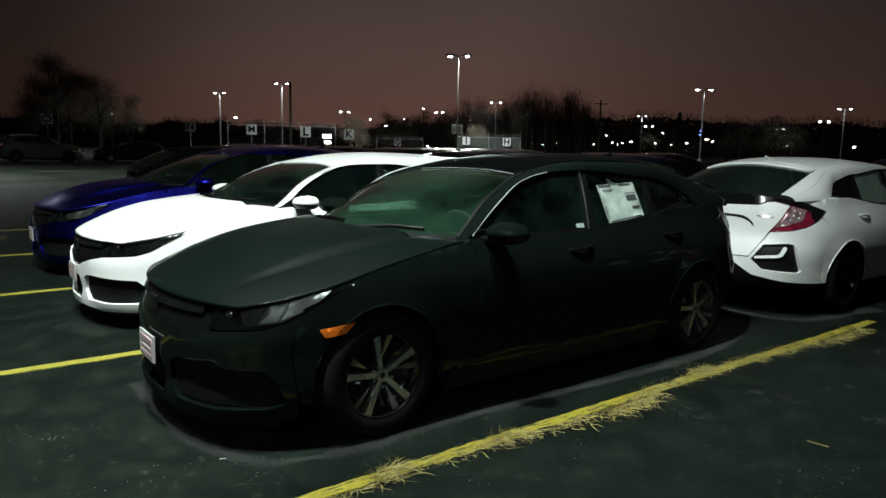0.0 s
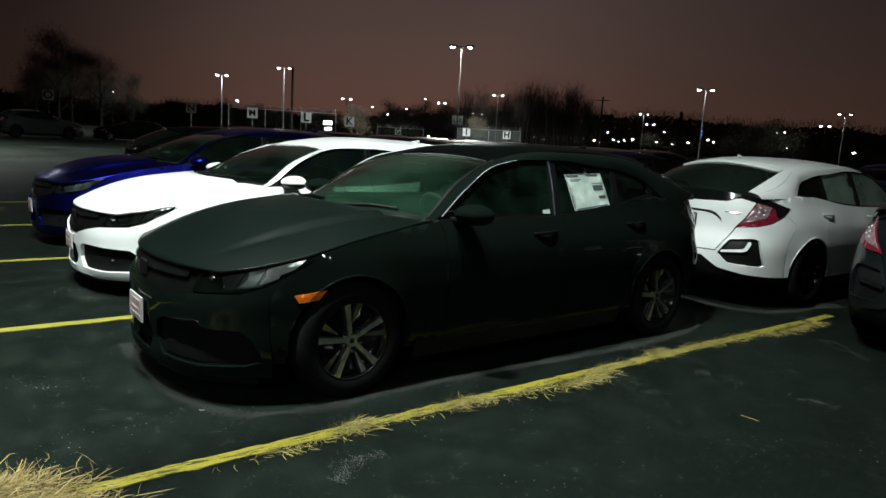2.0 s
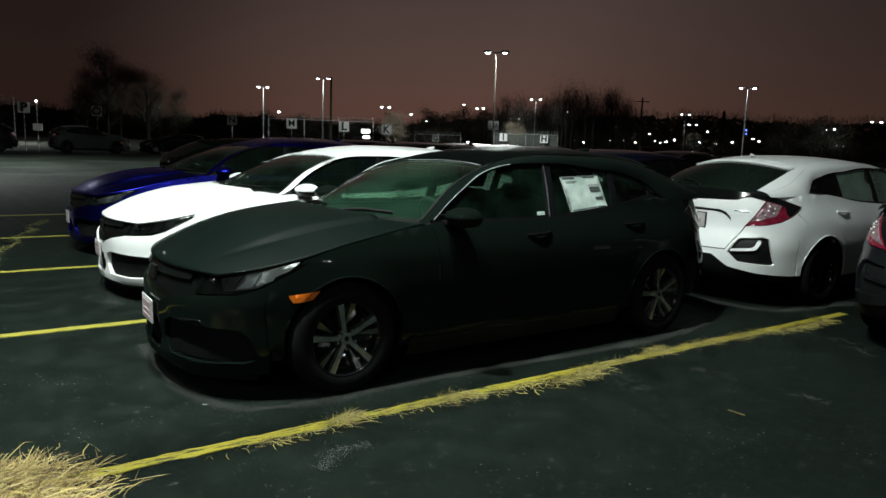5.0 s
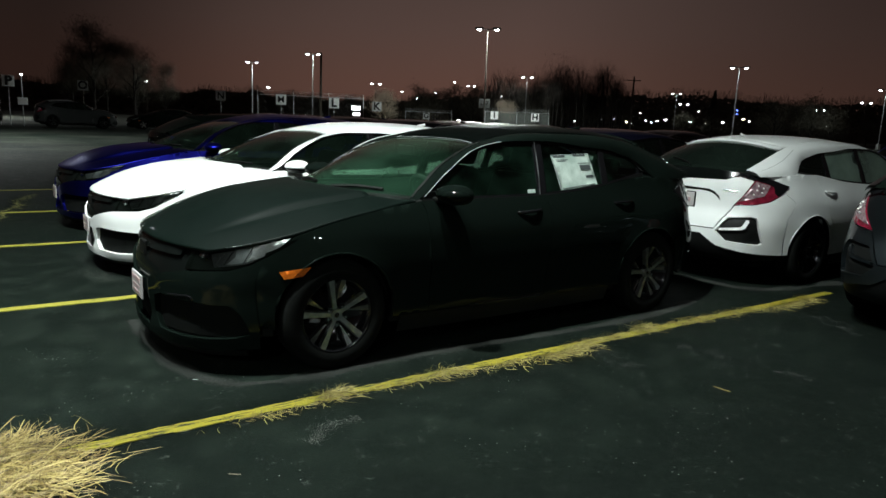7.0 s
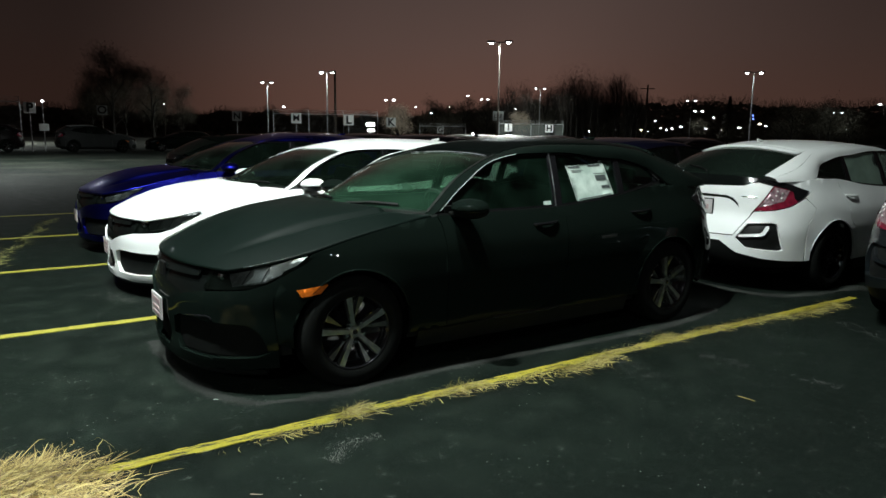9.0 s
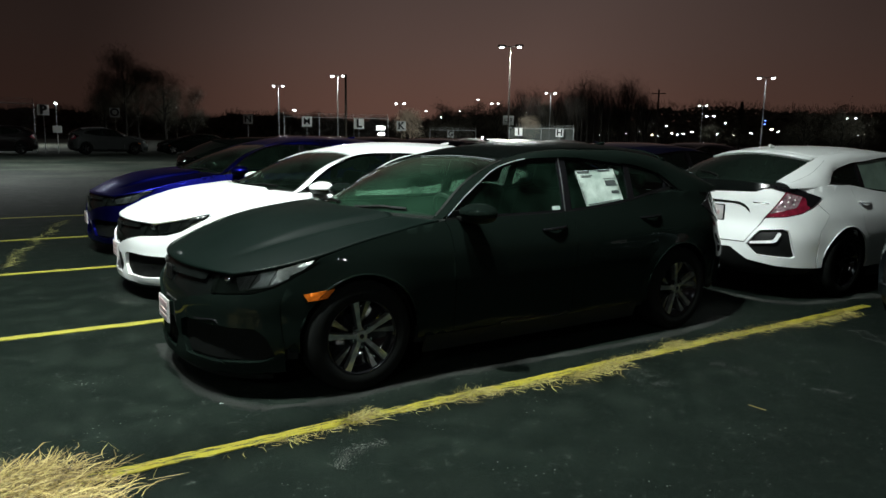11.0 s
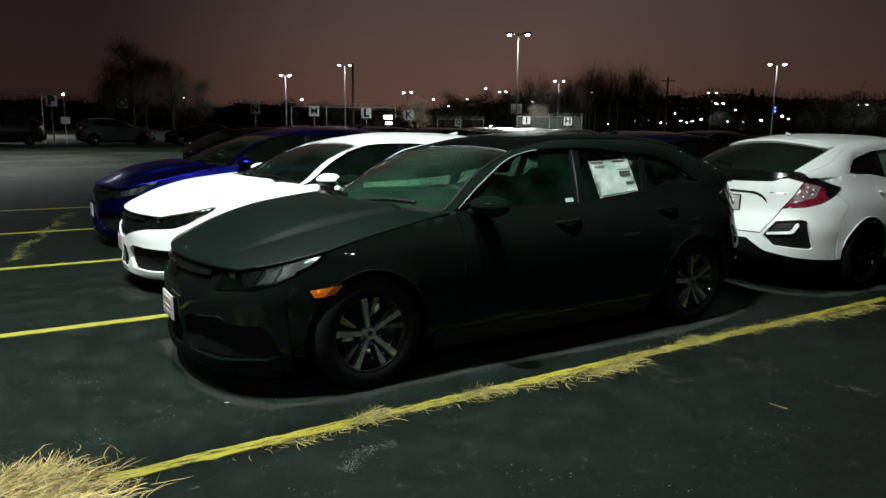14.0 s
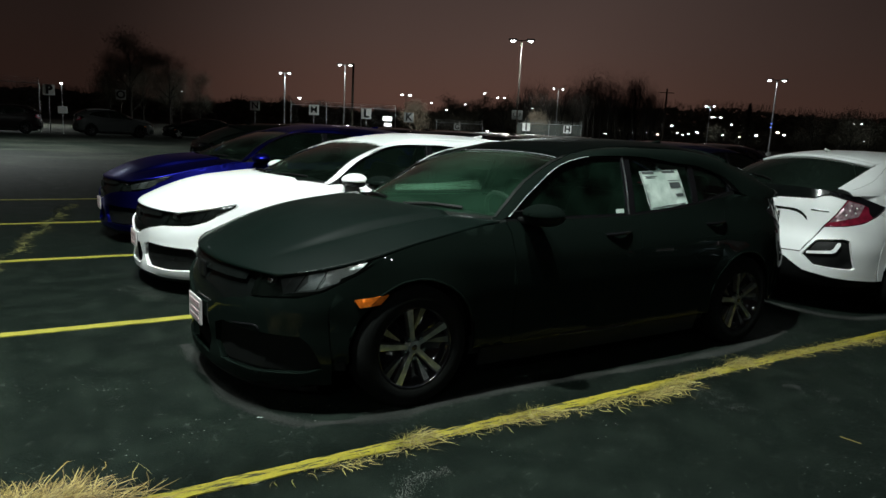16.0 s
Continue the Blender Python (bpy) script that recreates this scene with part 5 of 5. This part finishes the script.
blades("line_grass", LINE_TUFTS, "dry grass growing from the crack along the yellow line", 5, M_LINEGRASS, 0.95)
CRACK = [(-1.95 + 0.214 * max(0.0, y - 3.9) + 0.05 * math.sin(5 * y), y, 0.06, 0.14, 10 + int(16 * (1 + math.sin(y * 7.3))), 0.075, 0.03) for y in np.arange(2.0, 9.4, 0.19)]
blades("crack_weeds", CRACK, "yellowish weeds along a crack in the asphalt", 8, M_WEED)


def scrap(x, y, ln, turn, material, label, name="twig"):
    ob = part(name, boxed(0, 0, 0.003, ln, 0.0022, 0.003, 0.0008), material)
    ob.matrix_basis = pose(x, y, 0, 0, 0, turn)
    return tagged(ob, label, "debris")


scrap(1.76, -1.29, 0.10, -84, M_STRAW, "dry pale stalk lying on the asphalt", "stalk")
scrap(-0.74, 0.24, 0.028, -30, M_PAPER, "small pale scrap lying on the asphalt", "paper_scrap")
scrap(4.35, 0.06, 0.05, 10, M_BARK, "small dark pebble lying on the asphalt", "pebble")
scrap(-0.89, -0.86, 0.05, -36, M_PALEBARK, "dry pale stalk lying on the asphalt", "stalk")



def grit(name, line, width, count, seed, label, material=None):
    """Loose pale grit and dust along a line on the asphalt: flat crumbs, densest at the line."""
    rng = random.Random(seed)
    verts, faces = [], []
    lens = [math.dist(a, b) for a, b in zip(line, line[1:])]
    for _ in range(count * 2):
        t = rng.uniform(0, sum(lens))
        i = 0
        while t > lens[i]:
            t -= lens[i]
            i += 1
        a, b = Vector(line[i]), Vector(line[i + 1])
        d = (b - a).normalized()
        p = a + d * t + Vector((-d.y, d.x)) * rng.gauss(0, width * 0.5) * (0.6 + 0.8 * noise.noise(Vector((t * 3 + i, seed, 0))))
        if name == "dust_smear" and noise.noise(Vector((p.x * 14, p.y * 14, seed))) < rng.uniform(-0.25, 0.35):
            continue
        r = rng.uniform(0.0006, 0.0022)
        a0 = rng.uniform(0, 6.28)
        k = len(verts)
        verts.append((p.x, p.y, 0.004 + r * 0.3))
        n = 5
        verts += [(p.x + r * rng.uniform(0.6, 1.3) * math.cos(a0 + 6.283 * q / n), p.y + r * rng.uniform(0.6, 1.3) * math.sin(a0 + 6.283 * q / n), 0.001) for q in range(n)]
        faces += [(k, k + 1 + q, k + 1 + (q + 1) % n) for q in range(n)]
    me = bpy.data.meshes.new(name)
    me.from_pydata(verts, [], faces)
    return tagged(link(name, me, material or M_GRIT), label, "grit", "", "stuff")


grit("pale_line", [(-0.80, 1.55), (-0.81, 1.05), (-0.80, 0.62), (-0.72, 0.28), (-0.58, 0.07), (-0.34, 0.0), (-0.05, -0.03), (0.21, 0.01), (0.54, 0.02), (1.24, -0.02), (1.84, -0.06), (2.42, -0.07), (3.0, -0.02), (3.4, 0.10)], 0.075, 28000, 4, "pale speckled line on the asphalt round a parked car")
grit("pale_line", [(4.2, 0.9), (4.22, 0.45), (4.24, 0.22), (4.44, 0.02), (4.88, -0.08), (5.5, -0.13)], 0.10, 9000, 6, "pale speckled line on the asphalt round a parked car")
grit("pale_line", [(-0.72, 4.2), (-0.74, 3.4), (-0.66, 2.9), (-0.5, 2.62)], 0.30, 1000, 7, "pale speckled line on the asphalt round a parked car")
for k, line in enumerate((((2.20, -0.66), (2.25, -0.74), (2.29, -0.96)), ((2.36, -1.20), (2.37, -1.30), (2.40, -1.48)), ((1.66, -0.46), (1.60, -0.62), (1.58, -0.82)), ((3.95, -0.72), (3.80, -0.95), (3.66, -1.16)))):
    grit("dust_smear", line, (0.12, 0.07, 0.16, 0.20)[k], (520, 430, 900, 700)[k], 20 + k, "faint smear of pale dust on the asphalt")
grit("loose_grit", [(-0.52, -0.76), (-0.36, -0.62), (-0.20, -0.64)], 0.09, 330, 11, "patch of loose pale grit on the asphalt", M_SPECK)
grit("loose_grit", [(-0.9, 3.3), (-0.7, 2.8)], 0.2, 200, 13, "patch of loose pale grit on the asphalt", M_SPECK)

# ---- fence, signs ----
def fence(x0, y0, x1, y1, h, bays, label, slats=False):
    f = thing("chain_link_fence", label, "fence", (x0, y0, 0), math.degrees(math.atan2(y1 - y0, x1 - x0)))
    ln = math.dist((x0, y0), (x1, y1))
    for i in range(bays + 1):
        x = ln * i / bays
        bm = rod(bmesh.new(), (x, 0, 0), (x, 0, h), 0.035, seg=8)
        rod(bm, (x, 0, h), (x - 0.05, 0.26, h + 0.36), 0.02, seg=6)
        part("post", bm, M_STEEL, f)
    part("top_rail", rod(bmesh.new(), (0, 0, h), (ln, 0, h), 0.028, seg=8), M_STEEL, f)
    for k in range(3):
        part("barbed_wire", rod(bmesh.new(), (0, 0.07 + 0.08 * k, h + 0.11 + 0.11 * k), (ln, 0.07 + 0.08 * k, h + 0.11 + 0.11 * k), 0.008, seg=4), M_STEEL, f)
    verts, faces = [], []
    n = int((ln + h) / 0.16)
    for sgn in (1, -1):
        for i in range(n):
            a = -h + i * 0.16
            lo, hi = max(0, -a), min(h, ln - a)
            if hi <= lo:
                continue
            p, q = (a + lo, lo), (a + hi, hi)
            if sgn < 0:
                p, q = (ln - p[0], p[1]), (ln - q[0], q[1])
            k = len(verts)
            verts += [(p[0] - 0.004, 0, p[1]), (p[0] + 0.004, 0, p[1]), (q[0] + 0.004, 0, q[1]), (q[0] - 0.004, 0, q[1])]
            faces.append((k, k + 1, k + 2, k + 3))
    me = bpy.data.meshes.new("mesh_wire")
    me.from_pydata(verts, [], faces)
    link("mesh_wire", me, M_WIRE, f)["kind"] = "stuff"
    if slats:
        for i in range(int(ln / 0.085)):
            part("slat", boxed(0.045 + 0.085 * i, 0.012, h * 0.49, 0.066, 0.006, h * 0.94), M_SLAT, f)
    return f


fence(-9.0, 50.8, 0.94, 50.5, 3.15, 4, "galvanised chain-link fence with barbed wire on top")
fence(19.0, 53.1, 26.9, 49.7, 2.9, 3, "galvanised chain-link fence with barbed wire on top")
fence(42.6, 53.1, 47.6, 49.1, 2.5, 2, "chain-link fence filled with dull grey-green slats", True)
fence(43.2, 69.3, 48.0, 66.5, 2.3, 2, "galvanised chain-link fence with barbed wire on top")


def letters(text, size):
    cu = bpy.data.curves.new("letter", "FONT")
    cu.body, cu.size, cu.align_x, cu.align_y, cu.extrude, cu.offset = text, size, "CENTER", "CENTER", 0.006, (0.004 if text == "M" else 0.008 if len(text) > 1 else 0.018 if text in "NK" else 0.05 if text == "P" else 0.034) * size
    ob = new("letter", cu)
    me = bpy.data.meshes.new_from_object(ob)
    bpy.data.objects.remove(ob)
    return me


def bay_sign(text, x, y, z, w, h, board, label, post=True, size=None):
    turn = -math.degrees(math.atan2(x + 1.7, y + 3.4))
    sg = thing("row_sign", label, "sign", (x, y, 0), turn, "row letter signs")
    part("board", boxed(0, 0, z, w, 0.03, h, 0.006), board, sg)
    ob = link("letter", letters(text, size or h * (0.9 if text == "M" else 0.95 if text == "N" else 1.1)), M_LETTER, sg, "black letter " + text)
    ob.matrix_basis = pose(0, -0.024, z, 90, 0, 0)
    if post:
        part("post", rod(bmesh.new(), (0, 0.06, 0), (0, 0.06, z + h * 0.4), 0.03, seg=8), M_STEEL if board is M_SIGN else M_WOODPOLE, sg)
    return sg


for text, x, y, z, s, board in (("P", 1.37, 48.47, 2.73, 0.68, M_SIGN), ("O", 5.47, 48.06, 2.68, 0.62, M_SIGNDIM), ("N", 13.81, 46.18, 2.47, 0.66, M_SIGN), ("M", 20.63, 52.2, 2.54, 0.83, M_SIGN),
                                ("L", 24.55, 50.45, 2.44, 0.83, M_SIGN), ("K", 27.71, 48.84, 2.32, 0.80, M_SIGNDIM), ("G", 45.0, 67.5, 1.84, 0.75, M_SIGNDIM), ("I", 43.0, 52.1, 2.11, 0.76, M_SIGN), ("H", 46.2, 49.6, 2.06, 0.76, M_SIGN)):
    bay_sign(text, x, y, z, s, s, board, f"{'white' if board is M_SIGN else 'dim grey'} square sign with a black letter {text}")
bay_sign("P27", -2.33, 29.4, 2.73, 0.86, 0.66, M_SIGNDIM, "dim grey sign reading P27 on a lamp post", False, 0.50)
bay_sign("L27", 33.85, 42.1, 2.90, 0.86, 0.74, M_SIGNDIM, "dim grey sign reading L27 on a lamp post", False, 0.44)

# bollard post beside the P sign, waste tub
pb = thing("marker_post", "thin grey post with a small white box and lamp", "post", (2.08, 48.4, 0))
part("post", rod(bmesh.new(), (0, 0, 0), (0, 0, 3.1), 0.03, seg=8), M_STEEL, pb)
part("lamp", boxed(0, -0.04, 3.16, 0.16, 0.12, 0.10, 0.03), M_LAMPFAR, pb, "small white lamp")
part("box", boxed(0, -0.05, 1.52, 0.55, 0.2, 0.45, 0.03), M_SIGN, pb)
tub = thing("planter_tub", "squat brown tub standing on the asphalt", "tub", (-2.45, 37.2, 0))
bm = bmesh.new()
bmesh.ops.create_cone(bm, cap_ends=True, segments=20, radius1=0.32, radius2=0.40, depth=0.6, matrix=Matrix.Translation((0, 0, 0.3)))
part("tub_body", bm, M_WOODPOLE, tub)
part("rim", rod(bmesh.new(), (0, 0, 0.58), (0, 0, 0.64), 0.43, seg=20), M_STEEL, tub)

ls = thing("lit_sign", "white lit sign with two panels on a post", "sign", (33.2, 63.0, 0), -30)
part("post", rod(bmesh.new(), (0, 0, 0), (0, 0, 2.2), 0.06, seg=8), M_STEEL, ls)
part("upper_panel", boxed(0, -0.1, 2.3, 0.92, 0.16, 0.42, 0.04), M_LITSIGN, ls)
part("lower_panel", boxed(0.06, -0.1, 1.68, 0.74, 0.16, 0.32, 0.04), M_LITSIGN, ls)

up = thing("utility_pole", "dark wooden utility pole with a crossarm", "utility pole", (89.6, 74.5, 0), -40)
part("pole", rod(bmesh.new(), (0, 0, 0), (0, 0, 9.6), 0.19, 0.13, 10), M_WOODPOLE, up)
part("crossarm", boxed(0, 0, 9.0, 2.2, 0.12, 0.14, 0.02), M_WOODPOLE, up)
up2 = thing("utility_pole", "dark wooden utility pole beside a lamp post", "utility pole", (33.6, 72.5, 0), -40)
part("pole", rod(bmesh.new(), (0, 0, 0), (0, 0, 8.4), 0.16, 0.12, 10), M_WOODPOLE, up2)


# ---- far lamps ----
def far_lamp(x, y, h, material, r=0.30, twin=False):
    p = thing("street_lamp", "distant street lamp, lit", "street lamp", (x, y, 0), -40, "distant lamps")
    part("pole", rod(bmesh.new(), (0, 0, 0), (0, 0, h), 0.10, 0.07, 6), M_WOODPOLE, p)
    for sx in ((-0.9, 0.9) if twin else (0.0,)):
        bm = bmesh.new()
        bmesh.ops.create_icosphere(bm, subdivisions=2, radius=r, matrix=Matrix.Translation((sx, 0, h)) @ Matrix.Diagonal((1.25, 1, 0.6, 1)))
        part("lamp_head", bm, material, p)
    if twin:
        part("arm", rod(bmesh.new(), (-0.9, 0, h), (0.9, 0, h), 0.05, seg=6), M_POLE, p)


for x, y, h in ((76.5, 136.1, 8.7), (150.7, 110, 7.8), (118.3, 156.5, 11.0), (87.8, 104.2, 6.4), (153, 67.5, 8.4), (167, 84, 7.4)):
    far_lamp(x, y, h, M_LAMPFAR, 0.25, True)
for x, y, h, m in ((102.9, 143, 10.9, 0), (177.3, 124.5, 6.9, 0), (127.2, 187, 9.9, 0), (118, 193, 9.8, 0), (69.7, 183.4, 8.1, 0), (29.9, 143.2, 6.4, 0), (133, 207, 8.4, 0), (136.9, 140.7, 11.1, 1), (152.4, 153.5, 3.1, 1),
                   (154.5, 151.5, 2.7, 0), (157.5, 148.4, 3.6, 1), (160, 145.8, 3.5, 0), (162.7, 142.8, 3.9, 0), (164.9, 140.3, 3.2, 1), (165.9, 139, 2.9, 0), (167.3, 137.4, 5.9, 0), (168.4, 136, 3.8, 0), (169.5, 134.8, 3.3, 0),
                   (170.4, 133.5, 3.7, 0), (171.9, 131.7, 4.2, 0), (183.1, 115.9, 7.6, 2), (183.1, 115.9, 6.6, 2), (184.1, 114.3, 5.2, 1), (185, 112.9, 4.6, 0), (194.6, 95.9, 3.9, 0), (195.1, 94.8, 4.1, 1), (127.5, 174.6, 1.6, 0), (176, 126, 3.8, 0),
                   (178.7, 122.4, 3.5, 1), (181.2, 118.8, 4.1, 0), (183, 73.5, 3.5, 0)):
    far_lamp(x, y, h, (M_LAMPFAR, M_WARM, M_BLUELAMP)[m], 0.16 + 0.20 * ((x * 7.3) % 1.0) if m < 2 else 0.2)


# ---- trees ----
def branch(bm, p, d, ln, r, depth, rng, tips):
    q = p + d * ln
    rod(bm, p, q, r, r * 0.62, 5 if depth else 4)
    tips.append(q)
    if depth == 0:
        return
    for _ in range(rng.choice((2, 3, 3))):
        nd = (d + Vector((rng.uniform(-1, 1), rng.uniform(-1, 1), rng.uniform(-0.15, 0.75))) * 0.62).normalized()
        branch(bm, p.lerp(q, rng.uniform(0.55, 1.0)), nd, ln * rng.uniform(0.55, 0.8), r * 0.55, depth - 1, rng, tips)


def tree(x, y, h, seed, leafy, bark, label, slim=False, leaf=None, deep=0, spread=0.075, thick=1.0):
    rng = random.Random(seed)
    t = thing("tree", label, "tree", (x, y, 0))
    bm, tips = bmesh.new(), []
    trunk = h * (0.5 if slim else 0.66)
    rod(bm, (0, 0, 0), (0, 0, trunk), h * 0.018, h * 0.008, 7)
    for i in range(4 if slim else 10):
        a = 2.4 * i + rng.uniform(-0.5, 0.5)
        k = 0.22 if slim else rng.uniform(0.55, 1.1)
        f = rng.uniform(0.65, 1.0) if slim else 0.22 + 0.78 * i / 9
        ln = h * (rng.uniform(0.2, 0.27) if slim else rng.uniform(0.15, 0.20) * (1.15 - 0.35 * f))
        branch(bm, Vector((0, 0, trunk * f)), Vector((math.cos(a) * k, math.sin(a) * k, 1)).normalized(), ln, h * 0.008, deep or (3 if slim or i % 2 else 2), rng, tips)
    part("trunk", bm, bark, t)
    if leafy:
        verts, faces = [], []
        for tip in tips:
            for _ in range(leafy):
                c = tip + Vector((rng.gauss(0, h * spread), rng.gauss(0, h * spread), rng.gauss(-h * 0.09 if slim else 0, h * (0.13 if slim else 0.055))))
                d = Vector((rng.gauss(0, 0.7), rng.gauss(0, 0.7), rng.gauss(1.6 if slim else 0.5, 0.6))).normalized()
                u, v = d * h * rng.uniform(0.010, 0.024), d.orthogonal().normalized() * h * rng.uniform(0.0008, 0.0017) * thick
                k = len(verts)
                verts += [tuple(c + u), tuple(c + v), tuple(c - u), tuple(c - v)]
                faces.append((k, k + 1, k + 2, k + 3))
        me = bpy.data.meshes.new("crown")
        me.from_pydata(verts, [], faces)
        link("crown", me, leaf or M_LEAF, t)
    return t


left = tree(12.6, 90.5, 11.6, 11, 70, M_BARK, "dark leafy tree at the edge of the car park")
left2 = tree(17.0, 90.0, 9.6, 12, 70, M_BARK, "dark leafy tree at the edge of the car park")
copy_thing(left, pose(10.6, 93.0, 0, 0, 0, 130)).scale = (0.65, 0.65, 0.78)
copy_thing(left2, pose(14.3, 92.5, 0, 0, 0, 70)).scale = (0.95, 0.95, 1.05)
copy_thing(left2, pose(20.6, 90.0, 0, 0, 0, 200)).scale = (0.5, 0.5, 0.78)
copy_thing(left, pose(18.0, 94.0, 0, 0, 0, 300)).scale = (0.55, 0.55, 0.66)
slim = [tree(82.0, 90.5, 10.4, 21, 34, M_BARK, "tall bare tree behind the fence", True, M_TWIG, spread=0.075, thick=0.7), tree(85.0, 88.0, 11.4, 22, 34, M_BARK, "tall bare tree behind the fence", True, M_TWIG, spread=0.075, thick=0.7), tree(90.5, 82.0, 11.8, 23, 34, M_BARK, "tall bare tree behind the fence", True, M_TWIG, spread=0.075, thick=0.7)]
rng = random.Random(5)
for i in range(26):
    f = (i + 0.5) / 26
    a, d = radians(47.9 - 7.0 * f + rng.uniform(-0.2, 0.2)), rng.uniform(116, 134)
    c = copy_thing(slim[i % 3], pose(-1.6 + d * math.cos(a), -3.3 + d * math.sin(a), 0, 0, 0, rng.uniform(0, 360)))
    k = rng.uniform(0.72, 1.0)
    c.scale = (k * 0.9, k * 0.9, k)
for i in range(7):
    a, d = radians(51.9 - 2.6 * i / 6), rng.uniform(116, 126)
    c = copy_thing(slim[i % 3], pose(-1.6 + d * math.cos(a), -3.3 + d * math.sin(a), 0, 0, 0, rng.uniform(0, 360)))
    k = rng.uniform(0.66, 0.8)
    c.scale = (k, k, k)
low = tree(118.0, 60.0, 10.5, 13, 16, M_BARK, "low dark tree on the skyline", thick=4.0)
low.scale = (0.6, 0.6, 0.42)
for i in range(26):
    a = radians(14 + 80 * i / 45 + rng.uniform(-0.8, 0.8))
    d = rng.uniform(118, 150)
    c = copy_thing(low, pose(d * math.cos(a), d * math.sin(a), 0, 0, 0, rng.uniform(0, 360)))
    k = rng.uniform(0.32, 0.5)
    c.scale = (k * 1.5, k * 1.5, k)
    tagged(c, "low dark tree on the skyline")
for i in range(13):
    f = i / 12
    x, y = 69 + 26 * f + rng.uniform(-1, 1), 104 - 22 * f + rng.uniform(-1, 3)
    c = copy_thing(low, pose(x, y, 0, 0, 0, rng.uniform(0, 360)))
    k = rng.uniform(0.6, 0.8)
    c.scale = (k, k, k)
    tagged(c, "dark tree among bare ones behind the fence")


def far_woods():
    """The wooded skyline: an uneven band of leaf clumps, too far off to count."""
    r = random.Random(77)
    verts, faces = [], []
    for i in range(84000):
        a = radians(r.uniform(2, 112))
        d = r.uniform(255, 285)
        crest = 7.6 + 4.2 * max(0.0, min(1.0, (radians(64) - a) / radians(14))) + 2.4 * noise.noise(Vector((a * 9, 0.3, 0))) + 1.6 * noise.noise(Vector((a * 37, 1.7, 0)))
        twig = i % 2
        rise = r.random() ** 1.05
        z = crest * (0.55 + 0.62 * r.random() ** 1.6) if twig else crest * 0.98 * rise
        c = Vector((d * math.cos(a), d * math.sin(a), max(0.3, z)))
        u = Vector((-math.sin(a), math.cos(a), r.uniform(-0.6, 0.6))).normalized() * (r.uniform(0.015, 0.05) if twig else r.uniform(0.7, 1.6) * (1.05 - 0.40 * rise))
        lean = 0.3 if twig else 0.7
        v = Vector((r.uniform(-lean, lean), r.uniform(-lean, lean), 1)) * (r.uniform(0.5, 1.6) if twig else r.uniform(0.4, 0.9) * (1.05 - 0.45 * rise))
        k = len(verts)
        verts += [tuple(c + u), tuple(c + v), tuple(c - u), tuple(c - v)]
        faces.append((k, k + 1, k + 2, k + 3))
    me = bpy.data.meshes.new("far_woods")
    me.from_pydata(verts, [], faces)
    return tagged(link("far_woods", me, M_LEAF), "dark bare woods on the skyline beyond the car park", "woods", "", "stuff")


far_woods()
for x, y, k in ((93.5, 52.0, 0.62), (97, 50, 0.7), (92, 46, 0.55), (101, 48, 0.6)):
    copy_thing(low, pose(x, y, 0, 0, 0, 50 * x)).scale = (k * 1.2, k * 1.2, k)
pale_tree = tree(38.4, 65.8, 4.6, 31, 10, M_PALEBARK, "small bare tree with pale lit twigs", False, M_PALEBARK, 4, thick=2.5)
pale_tree.scale = (1.15, 1.15, 1.0)
copy_thing(pale_tree, pose(48.0, 56.5, 0, 0, 0, 80)).scale = (0.8, 0.8, 0.85)

# conifer
cf = thing("conifer", "dark pointed conifer on the skyline", "tree", (105.4, 70.2, 0))
part("trunk", rod(bmesh.new(), (0, 0, 0), (0, 0, 8.0), 0.2, 0.04, 8), M_BARK, cf)
verts, faces = [], []
for i in range(1500):
    t = rng.uniform(0.05, 1) ** 0.8
    a, r = rng.uniform(0, 6.28), 2.4 * (1.02 - t) * rng.uniform(0.3, 1)
    c = Vector((r * math.cos(a), r * math.sin(a), 0.6 + 7.6 * t))
    u, v = Vector((math.cos(a), math.sin(a), -0.4)) * 0.32, Vector((-math.sin(a), math.cos(a), 0)) * 0.10
    k = len(verts)
    verts += [tuple(c - u), tuple(c - v), tuple(c + u), tuple(c + v)]
    faces.append((k, k + 1, k + 2, k + 3))
me = bpy.data.meshes.new("needles")
me.from_pydata(verts, [], faces)
link("needles", me, M_LEAF, cf)

# verge behind the far cars
bm = bmesh.new()
n = 60
rows = [[bm.verts.new((-60 + 220 * i / n, yy + 3 * math.sin(i), zz)) for yy, zz in ((56, 0.01), (58, 0.16), (120, 0.2))] for i in range(n + 1)]
for p, q in zip(rows, rows[1:]):
    for k in range(2):
        bm.faces.new((p[k], q[k], q[k + 1], p[k + 1]))
tagged(part("verge", bm, M_VERGE), "dark grass verge behind the fence", "grass", "", "structure")
